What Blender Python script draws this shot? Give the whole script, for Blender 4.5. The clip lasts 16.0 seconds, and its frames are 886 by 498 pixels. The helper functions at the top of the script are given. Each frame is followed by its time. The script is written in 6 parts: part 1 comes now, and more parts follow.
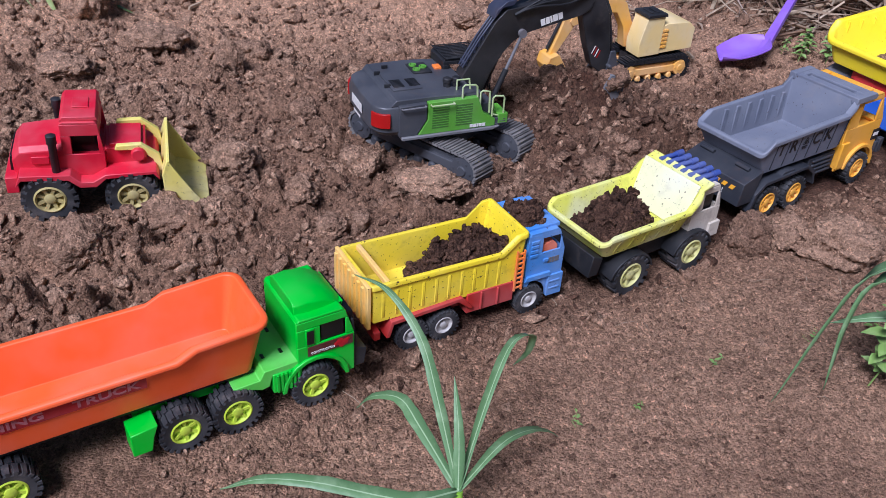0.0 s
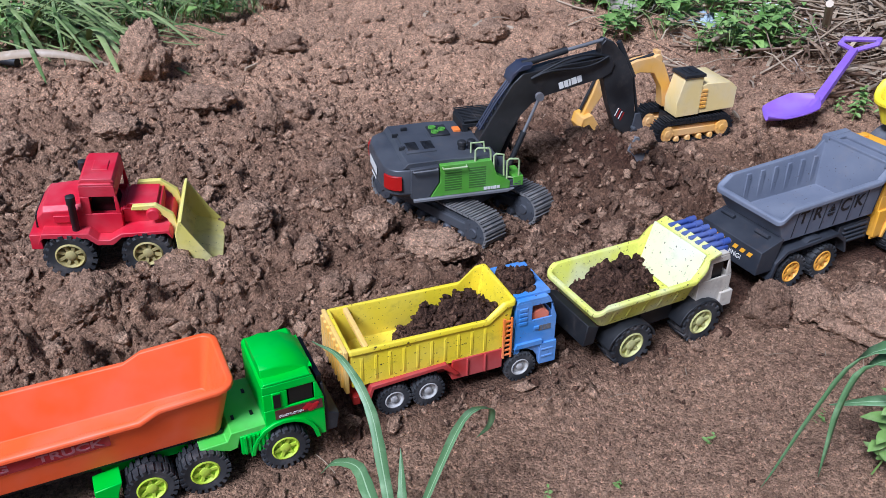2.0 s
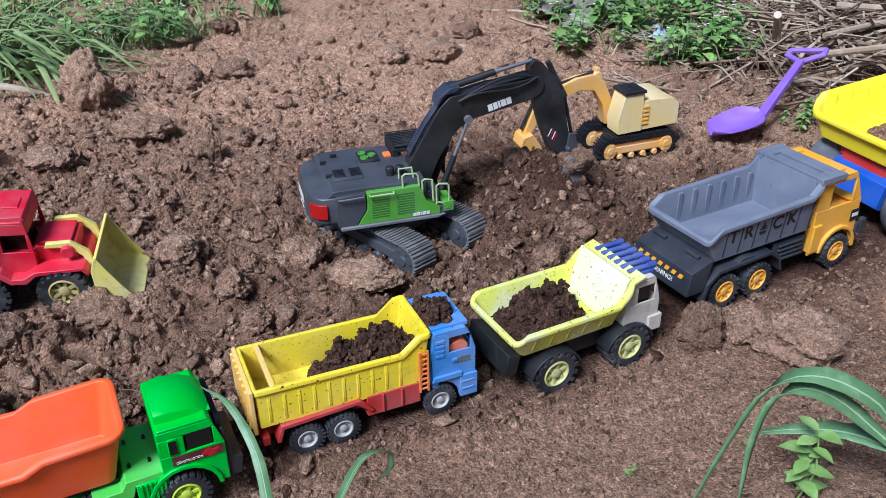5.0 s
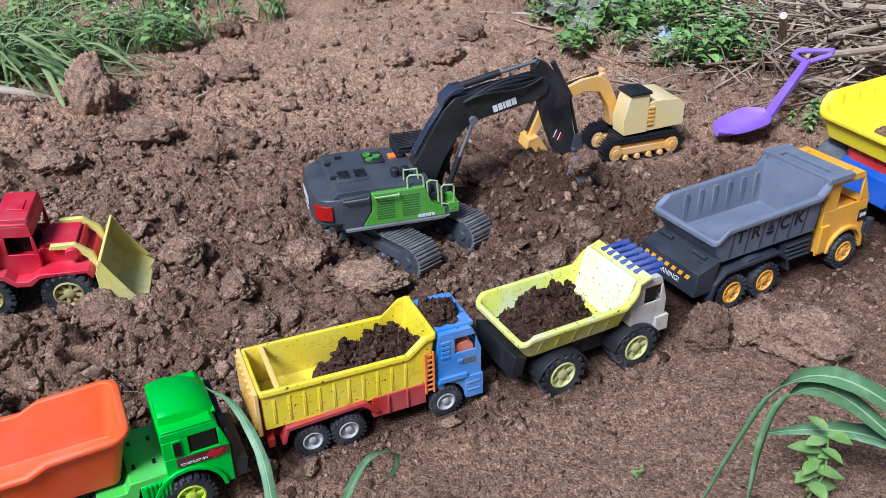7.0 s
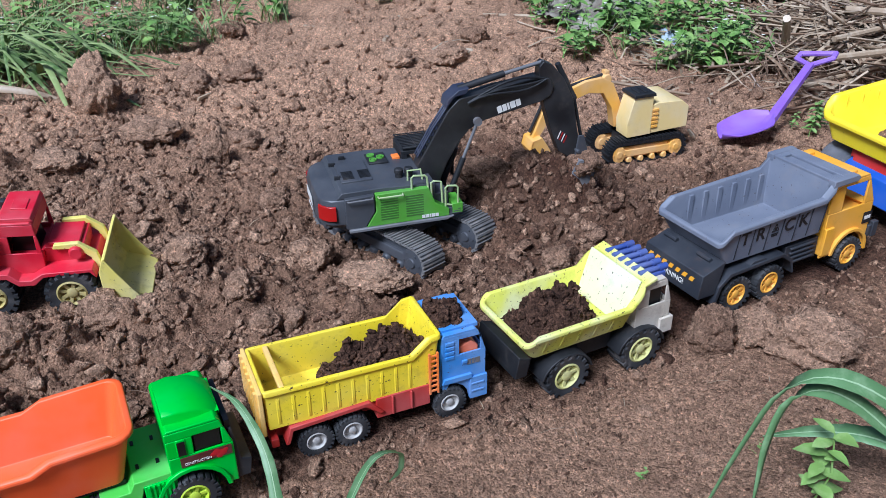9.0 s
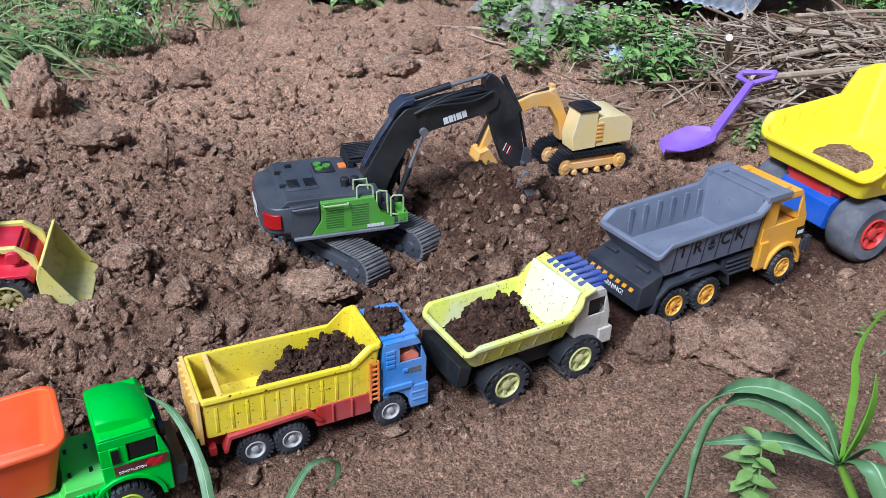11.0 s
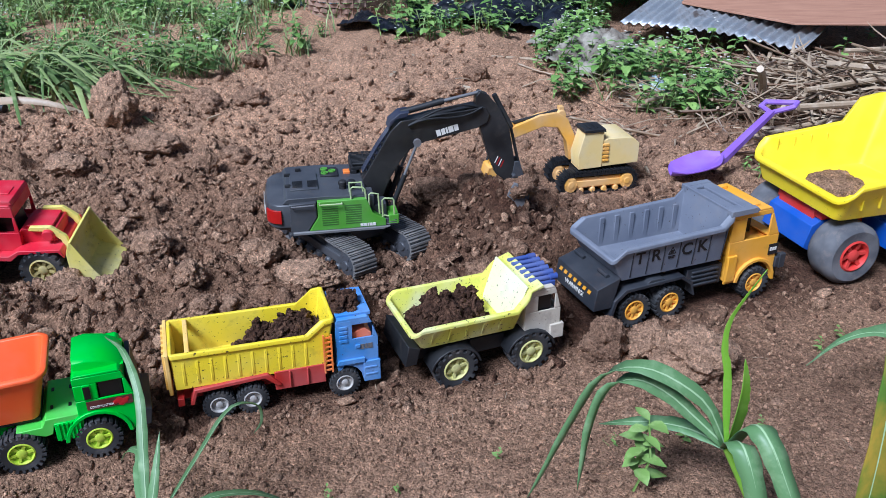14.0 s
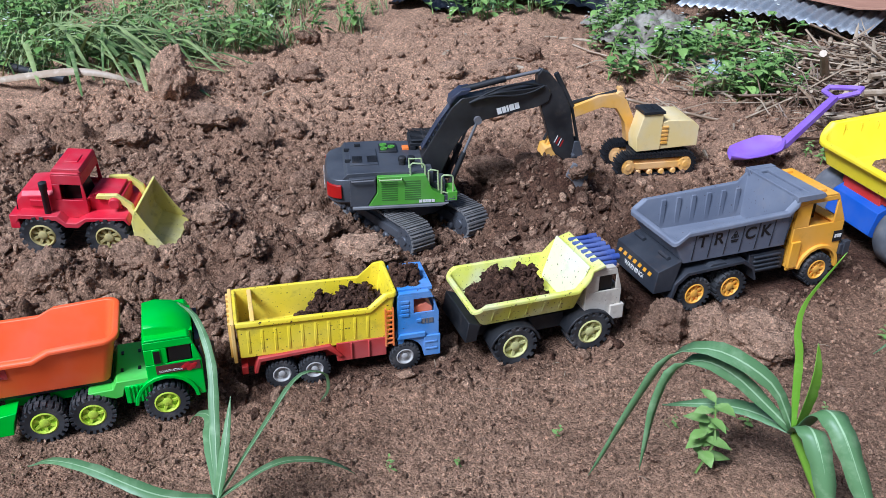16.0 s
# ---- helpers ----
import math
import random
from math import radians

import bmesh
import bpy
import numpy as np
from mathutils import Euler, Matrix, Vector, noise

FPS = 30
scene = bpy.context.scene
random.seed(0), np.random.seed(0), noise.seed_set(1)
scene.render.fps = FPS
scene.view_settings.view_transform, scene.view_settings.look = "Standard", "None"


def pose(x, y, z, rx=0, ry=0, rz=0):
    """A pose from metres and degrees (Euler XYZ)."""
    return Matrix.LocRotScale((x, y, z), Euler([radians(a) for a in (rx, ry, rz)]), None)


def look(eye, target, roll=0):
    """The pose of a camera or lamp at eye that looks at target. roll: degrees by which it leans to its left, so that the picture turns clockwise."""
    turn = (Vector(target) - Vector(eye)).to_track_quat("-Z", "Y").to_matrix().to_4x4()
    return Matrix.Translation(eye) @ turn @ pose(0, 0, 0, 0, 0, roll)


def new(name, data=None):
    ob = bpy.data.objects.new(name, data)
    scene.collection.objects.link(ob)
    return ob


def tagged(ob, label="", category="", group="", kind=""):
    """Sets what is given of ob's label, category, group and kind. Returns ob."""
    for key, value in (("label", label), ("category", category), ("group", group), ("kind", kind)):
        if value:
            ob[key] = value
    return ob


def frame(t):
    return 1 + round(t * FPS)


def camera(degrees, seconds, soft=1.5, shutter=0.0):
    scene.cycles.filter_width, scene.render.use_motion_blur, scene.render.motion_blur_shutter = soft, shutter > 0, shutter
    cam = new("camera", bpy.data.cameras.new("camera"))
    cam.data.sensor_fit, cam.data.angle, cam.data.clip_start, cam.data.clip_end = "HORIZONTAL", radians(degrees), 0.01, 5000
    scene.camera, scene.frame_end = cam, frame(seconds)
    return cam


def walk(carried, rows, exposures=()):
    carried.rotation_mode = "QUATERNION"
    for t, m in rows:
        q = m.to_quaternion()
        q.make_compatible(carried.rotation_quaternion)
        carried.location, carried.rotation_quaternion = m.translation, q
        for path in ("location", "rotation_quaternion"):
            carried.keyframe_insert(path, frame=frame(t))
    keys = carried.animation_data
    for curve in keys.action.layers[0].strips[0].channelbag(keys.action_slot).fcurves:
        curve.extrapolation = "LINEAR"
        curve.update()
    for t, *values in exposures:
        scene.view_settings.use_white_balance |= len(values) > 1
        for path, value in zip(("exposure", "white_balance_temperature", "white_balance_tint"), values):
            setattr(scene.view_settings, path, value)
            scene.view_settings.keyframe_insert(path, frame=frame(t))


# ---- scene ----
cam = camera(54.7, 16.0, 0.5)
METRES, EYE, TILT, LEAN, TURN = 0.9, 0.807, -34.0, -3.1, 0.0
ROWS = [
    (0.0, 0.0, 0.0, 0.0, -0.0, 0.0, -0.0),
    (0.5, -0.0085, -0.0017, 0.0027, 0.08, 0.37, -0.06),
    (1.0, -0.0087, -0.0016, 0.0062, 0.59, 1.04, 0.43),
    (1.5, 0.0369, -0.0061, 0.0182, 2.98, 2.31, 0.88),
    (2.0, 0.1828, 0.0076, 0.0321, 6.78, 3.04, -1.43),
    (2.5, 0.2749, 0.0262, 0.0515, 7.26, 3.47, -1.35),
    (3.0, 0.2903, 0.0489, 0.0666, 7.77, 3.54, -0.02),
    (3.5, 0.2956, 0.0527, 0.0699, 7.1, 3.63, -0.03),
    (4.0, 0.2968, 0.0533, 0.0658, 6.87, 3.39, -0.35),
    (4.2, 0.2985, 0.0537, 0.0679, 6.69, 3.55, -0.32),
    (6.5, 0.3097, 0.0602, 0.0562, 6.29, 4.07, 0.51),
    (7.0, 0.3038, 0.062, 0.0588, 6.8, 4.21, 0.28),
    (7.5, 0.3019, 0.0599, 0.0515, 6.67, 4.66, 0.3),
    (8.0, 0.2981, 0.0622, 0.0545, 7.08, 4.76, -0.37),
    (8.5, 0.3001, 0.0628, 0.0572, 6.97, 4.95, -0.29),
    (8.7, 0.296, 0.0635, 0.0558, 6.88, 4.65, -0.13),
    (10.8, 0.3087, 0.0705, 0.0567, 5.0, 3.91, -0.29),
    (11.0, 0.317, 0.0553, 0.0537, 3.72, 5.07, -0.34),
    (11.5, 0.3317, -0.0321, 0.0059, 3.31, 5.89, 0.88),
    (12.0, 0.3833, -0.1451, -0.0417, 4.19, 6.75, -1.48),
    (12.5, 0.4572, -0.1257, -0.0423, 6.22, 7.42, -1.65),
    (13.0, 0.581, -0.0635, -0.0163, 9.76, 6.79, -4.12),
    (13.5, 0.6128, -0.039, -0.0241, 10.46, 6.57, -4.17),
    (14.0, 0.6083, -0.0529, -0.0308, 10.96, 7.33, -3.87),
    (14.5, 0.5858, -0.0691, -0.0315, 12.88, 7.39, -5.61),
    (15.0, 0.5734, -0.0711, -0.0325, 13.23, 7.25, -6.28),
    (15.5, 0.5675, -0.065, -0.0392, 13.35, 6.42, -6.07),
    (16.0, 0.5626, -0.0637, -0.0463, 13.17, 5.99, -5.66),
]
walk(cam, [(t, pose(0, 0, EYE, TILT, LEAN, TURN) @ pose(METRES * x, METRES * y, METRES * z, 90 + pitch, roll, yaw)) for t, x, y, z, yaw, pitch, roll in ROWS], [(0.0, -0.25, 5280, 23), (1.3, -0.25, 5250, 22), (2.3, -0.13, 5060, 13), (16.0, -0.08, 5060, 11)])

# ---- light ----
SUN_ELEV, SUN_AZ = 51.0, 208.0
world = bpy.data.worlds.new("sky")
scene.world = world
world.use_nodes = True
wn = world.node_tree
sky = wn.nodes.new("ShaderNodeTexSky")
sky.sky_type = 'NISHITA'
sky.sun_disc = False
sky.sun_elevation = radians(SUN_ELEV)
sky.sun_rotation = radians(SUN_AZ)
sky.dust_density = 4.0
wn.links.new(sky.outputs[0], wn.nodes["Background"].inputs[0])
wn.nodes["Background"].inputs[1].default_value = 0.05
sun = new("sun", bpy.data.lights.new("sun", 'SUN'))
sun.data.energy, sun.data.angle, sun.data.color = 5.0, radians(19), (1.0, 0.975, 0.95)
sun.matrix_world = look((-1.03, -1.93, 2.70), (0.0, 0.0, 0.0))


# ---- materials ----
def lin(r, g, b):
    return tuple(((c / 255) / 12.92 if c <= 10 else ((c / 255 + 0.055) / 1.055) ** 2.4) for c in (r, g, b)) + (1.0,)


def mat(name, rough=0.5, metal=0.0, spec=0.5):
    m = bpy.data.materials.new(name)
    m.use_nodes = True
    b = m.node_tree.nodes["Principled BSDF"]
    b.inputs["Roughness"].default_value, b.inputs["Metallic"].default_value = rough, metal
    b.inputs["Specular IOR Level"].default_value = spec
    return m, m.node_tree, b


def tex_noise(nt, scale, detail=4.0, rough=0.55, vec=None):
    n = nt.nodes.new("ShaderNodeTexNoise")
    n.inputs["Scale"].default_value, n.inputs["Detail"].default_value, n.inputs["Roughness"].default_value = scale, detail, rough
    if vec is not None:
        nt.links.new(vec, n.inputs["Vector"])
    return n


def ramp(nt, src, stops):
    r = nt.nodes.new("ShaderNodeValToRGB")
    while len(r.color_ramp.elements) < len(stops):
        r.color_ramp.elements.new(0.5)
    for e, (p, c) in zip(r.color_ramp.elements, stops):
        e.position, e.color = p, c
    nt.links.new(src, r.inputs[0])
    return r


def mix(nt, fac, a, b, mode='MIX'):
    n = nt.nodes.new("ShaderNodeMix")
    n.data_type, n.blend_type = 'RGBA', mode
    for sock, v in ((n.inputs[0], fac), (n.inputs[6], a), (n.inputs[7], b)):
        if isinstance(v, (int, float, tuple)):
            sock.default_value = v
        else:
            nt.links.new(v, sock)
    return n.outputs[2]


def bump(nt, b, height, strength, dist):
    n = nt.nodes.new("ShaderNodeBump")
    n.inputs["Strength"].default_value, n.inputs["Distance"].default_value = strength, dist
    nt.links.new(height, n.inputs["Height"])
    nt.links.new(n.outputs[0], b.inputs["Normal"])


SOILC = lin(104, 78, 62)


def plastic(name, rgb, dirt=0.35, rough=0.42, fade=0.15, specks=0.0, dust=None):
    """Toy plastic: slightly faded in patches, with dried soil smears and specks."""
    m, nt, b = mat(name, rough)
    co = nt.nodes.new("ShaderNodeTexCoord").outputs["Object"]
    base = lin(*rgb)
    pale = tuple(c + (0.75 - c) * fade for c in base[:3]) + (1.0,)
    big = tex_noise(nt, 14, 3, 0.5, co)
    col = mix(nt, ramp(nt, big.outputs[0], [(0.4, (0, 0, 0, 1)), (0.65, (1, 1, 1, 1))]).outputs[0], base, pale)
    sm = tex_noise(nt, 38, 8, 0.68, co)
    f = ramp(nt, sm.outputs[0], [(0.56 - 0.06 * dirt, (0, 0, 0, 1)), (0.82, (dirt, dirt, dirt, 1))])
    col = mix(nt, f.outputs[0], col, dust or SOILC)
    if specks:
        sp = tex_noise(nt, 210, 4, 0.6, co)
        g = ramp(nt, sp.outputs[0], [(0.69 - 0.08 * specks, (0, 0, 0, 1)), (0.72 - 0.08 * specks, (1, 1, 1, 1))])
        col = mix(nt, g.outputs[0], col, lin(62, 46, 36))
    nt.links.new(col, b.inputs["Base Color"])
    rr = nt.nodes.new("ShaderNodeMapRange")
    rr.inputs[3].default_value, rr.inputs[4].default_value = rough - 0.08, rough + 0.25
    nt.links.new(sm.outputs[0], rr.inputs[0])
    nt.links.new(rr.outputs[0], b.inputs["Roughness"])
    gr = tex_noise(nt, 420, 3, 0.6, co)
    bump(nt, b, gr.outputs[0], 0.12, 0.0006)
    return m


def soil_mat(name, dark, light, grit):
    """Earth; the mesh attribute 'dry' runs from moist (0) to dry (1). Crevice shade is painted in too."""
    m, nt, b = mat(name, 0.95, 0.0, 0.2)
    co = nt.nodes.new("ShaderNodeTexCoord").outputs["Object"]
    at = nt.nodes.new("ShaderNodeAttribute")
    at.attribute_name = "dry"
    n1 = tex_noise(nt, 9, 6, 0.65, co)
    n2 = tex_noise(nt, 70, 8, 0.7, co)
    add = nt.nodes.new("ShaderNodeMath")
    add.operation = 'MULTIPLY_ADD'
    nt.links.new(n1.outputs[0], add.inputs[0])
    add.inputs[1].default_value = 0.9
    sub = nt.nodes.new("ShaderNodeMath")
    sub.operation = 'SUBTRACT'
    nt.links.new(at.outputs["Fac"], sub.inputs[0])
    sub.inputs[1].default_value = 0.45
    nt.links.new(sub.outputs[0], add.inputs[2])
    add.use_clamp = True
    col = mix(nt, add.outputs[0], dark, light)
    # crevice shade put into the colour: hollows of the n2 bump darker, crests lighter
    g = ramp(nt, n2.outputs[0], [(0.3, (0.5, 0.48, 0.46, 1)), (0.55, (1, 1, 1, 1)), (0.75, (1.35, 1.3, 1.25, 1))])
    col = mix(nt, 1.0, col, g.outputs[0], 'MULTIPLY')
    vor = nt.nodes.new("ShaderNodeTexVoronoi")
    vor.inputs["Scale"].default_value = 260
    nt.links.new(co, vor.inputs["Vector"])
    cm = ramp(nt, vor.outputs["Distance"], [(0.08, (1, 1, 1, 1)), (0.2, (0, 0, 0, 1))])
    gate = tex_noise(nt, 120, 2, 0.5, co)
    gm = ramp(nt, gate.outputs[0], [(0.55, (0, 0, 0, 1)), (0.62, (0.7, 0.7, 0.7, 1))])
    mm = mix(nt, 1.0, cm.outputs[0], gm.outputs[0], 'MULTIPLY')
    mm = mix(nt, 1.0, mm, at.outputs["Color"], 'MULTIPLY')
    col = mix(nt, mm, col, grit)
    cell = nt.nodes.new("ShaderNodeTexVoronoi")
    cell.inputs["Scale"].default_value = 250
    nt.links.new(co, cell.inputs["Vector"])
    sep = nt.nodes.new("ShaderNodeSeparateColor")
    nt.links.new(cell.outputs["Color"], sep.inputs[0])
    gg = ramp(nt, sep.outputs[0], [(0.0, (0.55, 0.53, 0.51, 1)), (0.35, (0.9, 0.89, 0.88, 1)), (0.8, (1.1, 1.09, 1.08, 1)), (1.0, (1.45, 1.42, 1.38, 1))])
    col = mix(nt, 0.9, col, gg.outputs[0], 'MULTIPLY')
    fine = nt.nodes.new("ShaderNodeTexVoronoi")
    fine.inputs["Scale"].default_value = 560
    nt.links.new(co, fine.inputs["Vector"])
    sep2 = nt.nodes.new("ShaderNodeSeparateColor")
    nt.links.new(fine.outputs["Color"], sep2.inputs[0])
    fg = ramp(nt, sep2.outputs[1], [(0.0, (0.68, 0.67, 0.66, 1)), (0.5, (1.0, 1.0, 1.0, 1)), (1.0, (1.3, 1.28, 1.26, 1))])
    col = mix(nt, 0.85, col, fg.outputs[0], 'MULTIPLY')
    nt.links.new(col, b.inputs["Base Color"])
    n3 = tex_noise(nt, 330, 5, 0.7, co)
    hh = nt.nodes.new("ShaderNodeMath")
    hh.operation = 'ADD'
    nt.links.new(n2.outputs[0], hh.inputs[0])
    nt.links.new(n3.outputs[0], hh.inputs[1])
    h2 = nt.nodes.new("ShaderNodeMath")
    h2.operation = 'MULTIPLY_ADD'
    nt.links.new(cell.outputs["Distance"], h2.inputs[0])
    h2.inputs[1].default_value = -0.55
    nt.links.new(hh.outputs[0], h2.inputs[2])
    bump(nt, b, h2.outputs[0], 1.0, 0.0075)
    return m


def leaf_mat(name, a, b_, pale):
    m, nt, b = mat(name, 0.45, 0.0, 0.4)
    co = nt.nodes.new("ShaderNodeTexCoord").outputs["Object"]
    isl = nt.nodes.new("ShaderNodeNewGeometry").outputs["Random Per Island"]
    col = mix(nt, isl, lin(*a), lin(*b_))
    n = tex_noise(nt, 40, 5, 0.6, co)
    f = ramp(nt, n.outputs[0], [(0.5, (0, 0, 0, 1)), (0.78, (0.8, 0.8, 0.8, 1))])
    col = mix(nt, f.outputs[0], col, lin(*pale))
    nt.links.new(col, b.inputs["Base Color"])
    b.inputs["Subsurface Weight"].default_value = 0.0
    b.inputs["Transmission Weight"].default_value = 0.0
    return m


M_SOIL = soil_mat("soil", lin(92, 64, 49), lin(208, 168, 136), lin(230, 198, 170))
M_CLOD = soil_mat("clod_soil", lin(112, 83, 66), lin(212, 174, 143), lin(230, 200, 174))
M_LOAD = soil_mat("moist_soil", lin(80, 57, 45), lin(132, 100, 80), lin(150, 118, 96))
M_ORANGE = plastic("orange_plastic", (255, 100, 36), 0.12, 0.42, 0.06)
M_GREEN = plastic("green_plastic", (28, 190, 32), 0.15, 0.32, 0.03)
# lighter copy of M_GREEN: sunlight on the deck put into its colour
M_GREENLT = plastic("sunlit_green_plastic", (96, 200, 70), 0.2, 0.4, 0.1)
M_LIME = plastic("lime_rim_plastic", (190, 215, 30), 0.4, 0.5, 0.05)
M_YBED = plastic("yellow_bed_plastic", (240, 214, 28), 0.55, 0.4, 0.06, 0.6)
M_TAIL = plastic("pale_orange_plastic", (245, 196, 80), 0.3, 0.45, 0.2, 0.3)
M_BLUE = plastic("blue_plastic", (72, 136, 206), 0.45, 0.42, 0.16, 0.4)
M_RED = plastic("red_chassis_plastic", (178, 40, 32), 0.45, 0.5, 0.08)
M_ORLADDER = plastic("orange_ladder_plastic", (240, 130, 50), 0.3, 0.5)
M_LEMON = plastic("faded_lemon_plastic", (222, 222, 88), 0.35, 0.55, 0.4, 0.7)
# lemon plastic with the glare on the headboard put into a whitish colour
M_PALE = plastic("glare_pale_plastic", (232, 230, 182), 0.3, 0.62, 0.4, 0.6)
M_CREAM = plastic("dusty_cream_plastic", (200, 190, 172), 0.6, 0.55, 0.2, 0.3)
M_NAVY = plastic("navy_plastic", (62, 82, 150), 0.4, 0.5, 0.12)
M_TYREGREY = plastic("worn_grey_rubber", (82, 83, 88), 0.8, 0.8, 0.15, 0, lin(140, 130, 122))
M_BLACK = plastic("dusty_black_plastic", (26, 27, 30), 0.4, 0.5, 0.02, 0, lin(104, 92, 82))
M_TYRE = plastic("tyre_rubber", (28, 29, 32), 0.7, 0.6, 0.06, 0, lin(128, 118, 110))
M_GREY = plastic("slate_grey_plastic", (112, 117, 130), 0.4, 0.5, 0.08, 0.15, lin(140, 132, 128))
M_CHAR = plastic("charcoal_plastic", (42, 45, 52), 0.36, 0.52, 0.03)
M_AMBER = plastic("amber_plastic", (240, 172, 36), 0.3, 0.42, 0.06)
M_CRIM = plastic("faded_red_plastic", (204, 24, 50), 0.25, 0.4, 0.08)
M_BLADE = plastic("pale_yellow_plastic", (232, 218, 110), 0.45, 0.5, 0.25, 0.2)
M_SILVER = plastic("silver_rim_plastic", (176, 172, 165), 0.5, 0.45, 0.1)
M_DULLGOLD = plastic("dull_gold_rim_plastic", (176, 160, 86), 0.6, 0.5, 0.1)
# dark windows, grilles and seats; also the added blocks of shade inside cabs
M_DARK = plastic("dark_window_and_shade_plastic", (16, 17, 20), 0.2, 0.25, 0.0)
M_INSIDE = plastic("orange_seat_plastic", (240, 110, 50), 0.2, 0.5)
M_TAPE = plastic("red_sticker", (176, 14, 26), 0.15, 0.5, 0.05)
M_MAROON = plastic("maroon_sticker", (84, 34, 30), 0.3, 0.45, 0.1)
M_WHITE = plastic("white_print", (225, 222, 214), 0.3, 0.5, 0.0)
M_PINK = plastic("pink_print", (190, 116, 124), 0.3, 0.5, 0.0)
M_INK = plastic("black_print", (22, 23, 26), 0.1, 0.5, 0.0)
M_GUN = plastic("gunmetal_plastic", (66, 68, 73), 0.32, 0.34, 0.03, 0, lin(118, 104, 92))
M_BOOM = plastic("dark_bronze_plastic", (30, 29, 30), 0.25, 0.3, 0.03, 0, lin(118, 104, 92))
M_OLIVE = plastic("leaf_green_plastic", (92, 158, 44), 0.3, 0.4, 0.04)
M_OLIVEDK = plastic("dark_green_plastic", (60, 108, 30), 0.3, 0.4, 0.04)
M_RAIL = plastic("pale_green_rail", (172, 190, 130), 0.2, 0.4)
M_TAILRED = plastic("tail_lamp_red", (170, 24, 20), 0.15, 0.25, 0.0)
M_STEEL = plastic("scraped_steel", (104, 104, 106), 0.5, 0.45, 0.1)
M_PAD = plastic("track_pad_plastic", (100, 97, 94), 0.75, 0.4, 0.1, 0, lin(150, 136, 122))
M_YEXC = plastic("faded_yellow_plastic", (236, 176, 70), 0.25, 0.42, 0.2)
M_YEXP = plastic("cream_yellow_plastic", (240, 212, 140), 0.2, 0.42, 0.25)
M_YTUB = plastic("bright_yellow_plastic", (252, 226, 12), 0.1, 0.38, 0.03, 0.1)
M_RBLUE = plastic("royal_blue_plastic", (34, 84, 178), 0.2, 0.4, 0.04)
M_RRED = plastic("bright_red_plastic", (208, 48, 38), 0.2, 0.4, 0.04)
M_PURPLE = plastic("violet_plastic", (144, 100, 206), 0.25, 0.42, 0.08)


# ---- mesh helpers ----
def empty(name, m, label, category, group=""):
    ob = new(name)
    ob.matrix_world = m
    ob.empty_display_size = 0.02
    return tagged(ob, label, category, group)


def mesh_of(name, bm, material, sharp=38):
    me = bpy.data.meshes.new(name)
    bmesh.ops.recalc_face_normals(bm, faces=bm.faces)
    bm.to_mesh(me)
    bm.free()
    me.materials.append(material)
    me.shade_smooth()
    me.set_sharp_from_angle(angle=radians(sharp))
    return me


def part(name, bm, material, parent, label="", bevel=0.0012):
    ob = new(name, bm if isinstance(bm, bpy.types.Mesh) else mesh_of(name, bm, material))
    ob.parent = parent
    if bevel:
        mod = ob.modifiers.new("edge", 'BEVEL')
        mod.width, mod.segments, mod.limit_method, mod.angle_limit = bevel, 2, 'ANGLE', radians(38)
    if label:
        tagged(ob, label)
    return ob


def thing(name, bm, material, label, category, group="", m=None, bevel=0.0):
    ob = part(name, bm, material, None, "", bevel)
    if m is not None:
        ob.matrix_world = m
    return tagged(ob, label, category, group)


def box(bm, x0, x1, y0, y1, z0, z1):
    v = [bm.verts.new((x, y, z)) for x in (x0, x1) for y in (y0, y1) for z in (z0, z1)]
    for f in ((0, 1, 3, 2), (4, 6, 7, 5), (0, 4, 5, 1), (2, 3, 7, 6), (0, 2, 6, 4), (1, 5, 7, 3)):
        bm.faces.new([v[i] for i in f])
    return bm


def prism(bm, pts, y0, y1, y0b=None, y1b=None):
    """A side outline (x, z) drawn out from y0 to y1."""
    a = [bm.verts.new((x, y0, z)) for x, z in pts]
    b = [bm.verts.new((x, y1, z)) for x, z in pts]
    bm.faces.new(a)
    bm.faces.new(b[::-1])
    n = len(pts)
    for i in range(n):
        bm.faces.new((a[i], b[i], b[(i + 1) % n], a[(i + 1) % n]))
    return bm


def loft(bm, rings, caps=True):
    """Closed rings of equal length joined one after another."""
    rows = [[bm.verts.new(p) for p in r] for r in rings]
    n = len(rows[0])
    for a, b in zip(rows, rows[1:]):
        for i in range(n):
            bm.faces.new((a[i], a[(i + 1) % n], b[(i + 1) % n], b[i]))
    if caps:
        bm.faces.new(rows[0][::-1])
        bm.faces.new(rows[-1])
    return bm


def spin(bm, prof, cx, cz, seg=28, y=0.0, caps=True):
    """A body of revolution about a y axis; prof: (radius, y)."""
    rings = [[(cx + r * math.cos(a), y + yy, cz + r * math.sin(a)) for a in [2 * math.pi * i / seg for i in range(seg)]] for r, yy in prof]
    return loft(bm, rings, caps)


def tube(bm, pts, r, seg=8, taper=1.0):
    pts = [Vector(p) for p in pts]
    rings = []
    for i, p in enumerate(pts):
        d = (pts[min(i + 1, len(pts) - 1)] - pts[max(i - 1, 0)]).normalized()
        u = d.orthogonal().normalized() if i == 0 else (u - d * u.dot(d)).normalized()
        w = d.cross(u)
        rr = r * (1 + (taper - 1) * i / max(1, len(pts) - 1))
        rings.append([p + rr * (math.cos(a) * u + math.sin(a) * w) for a in [2 * math.pi * k / seg for k in range(seg)]])
    return loft(bm, rings)


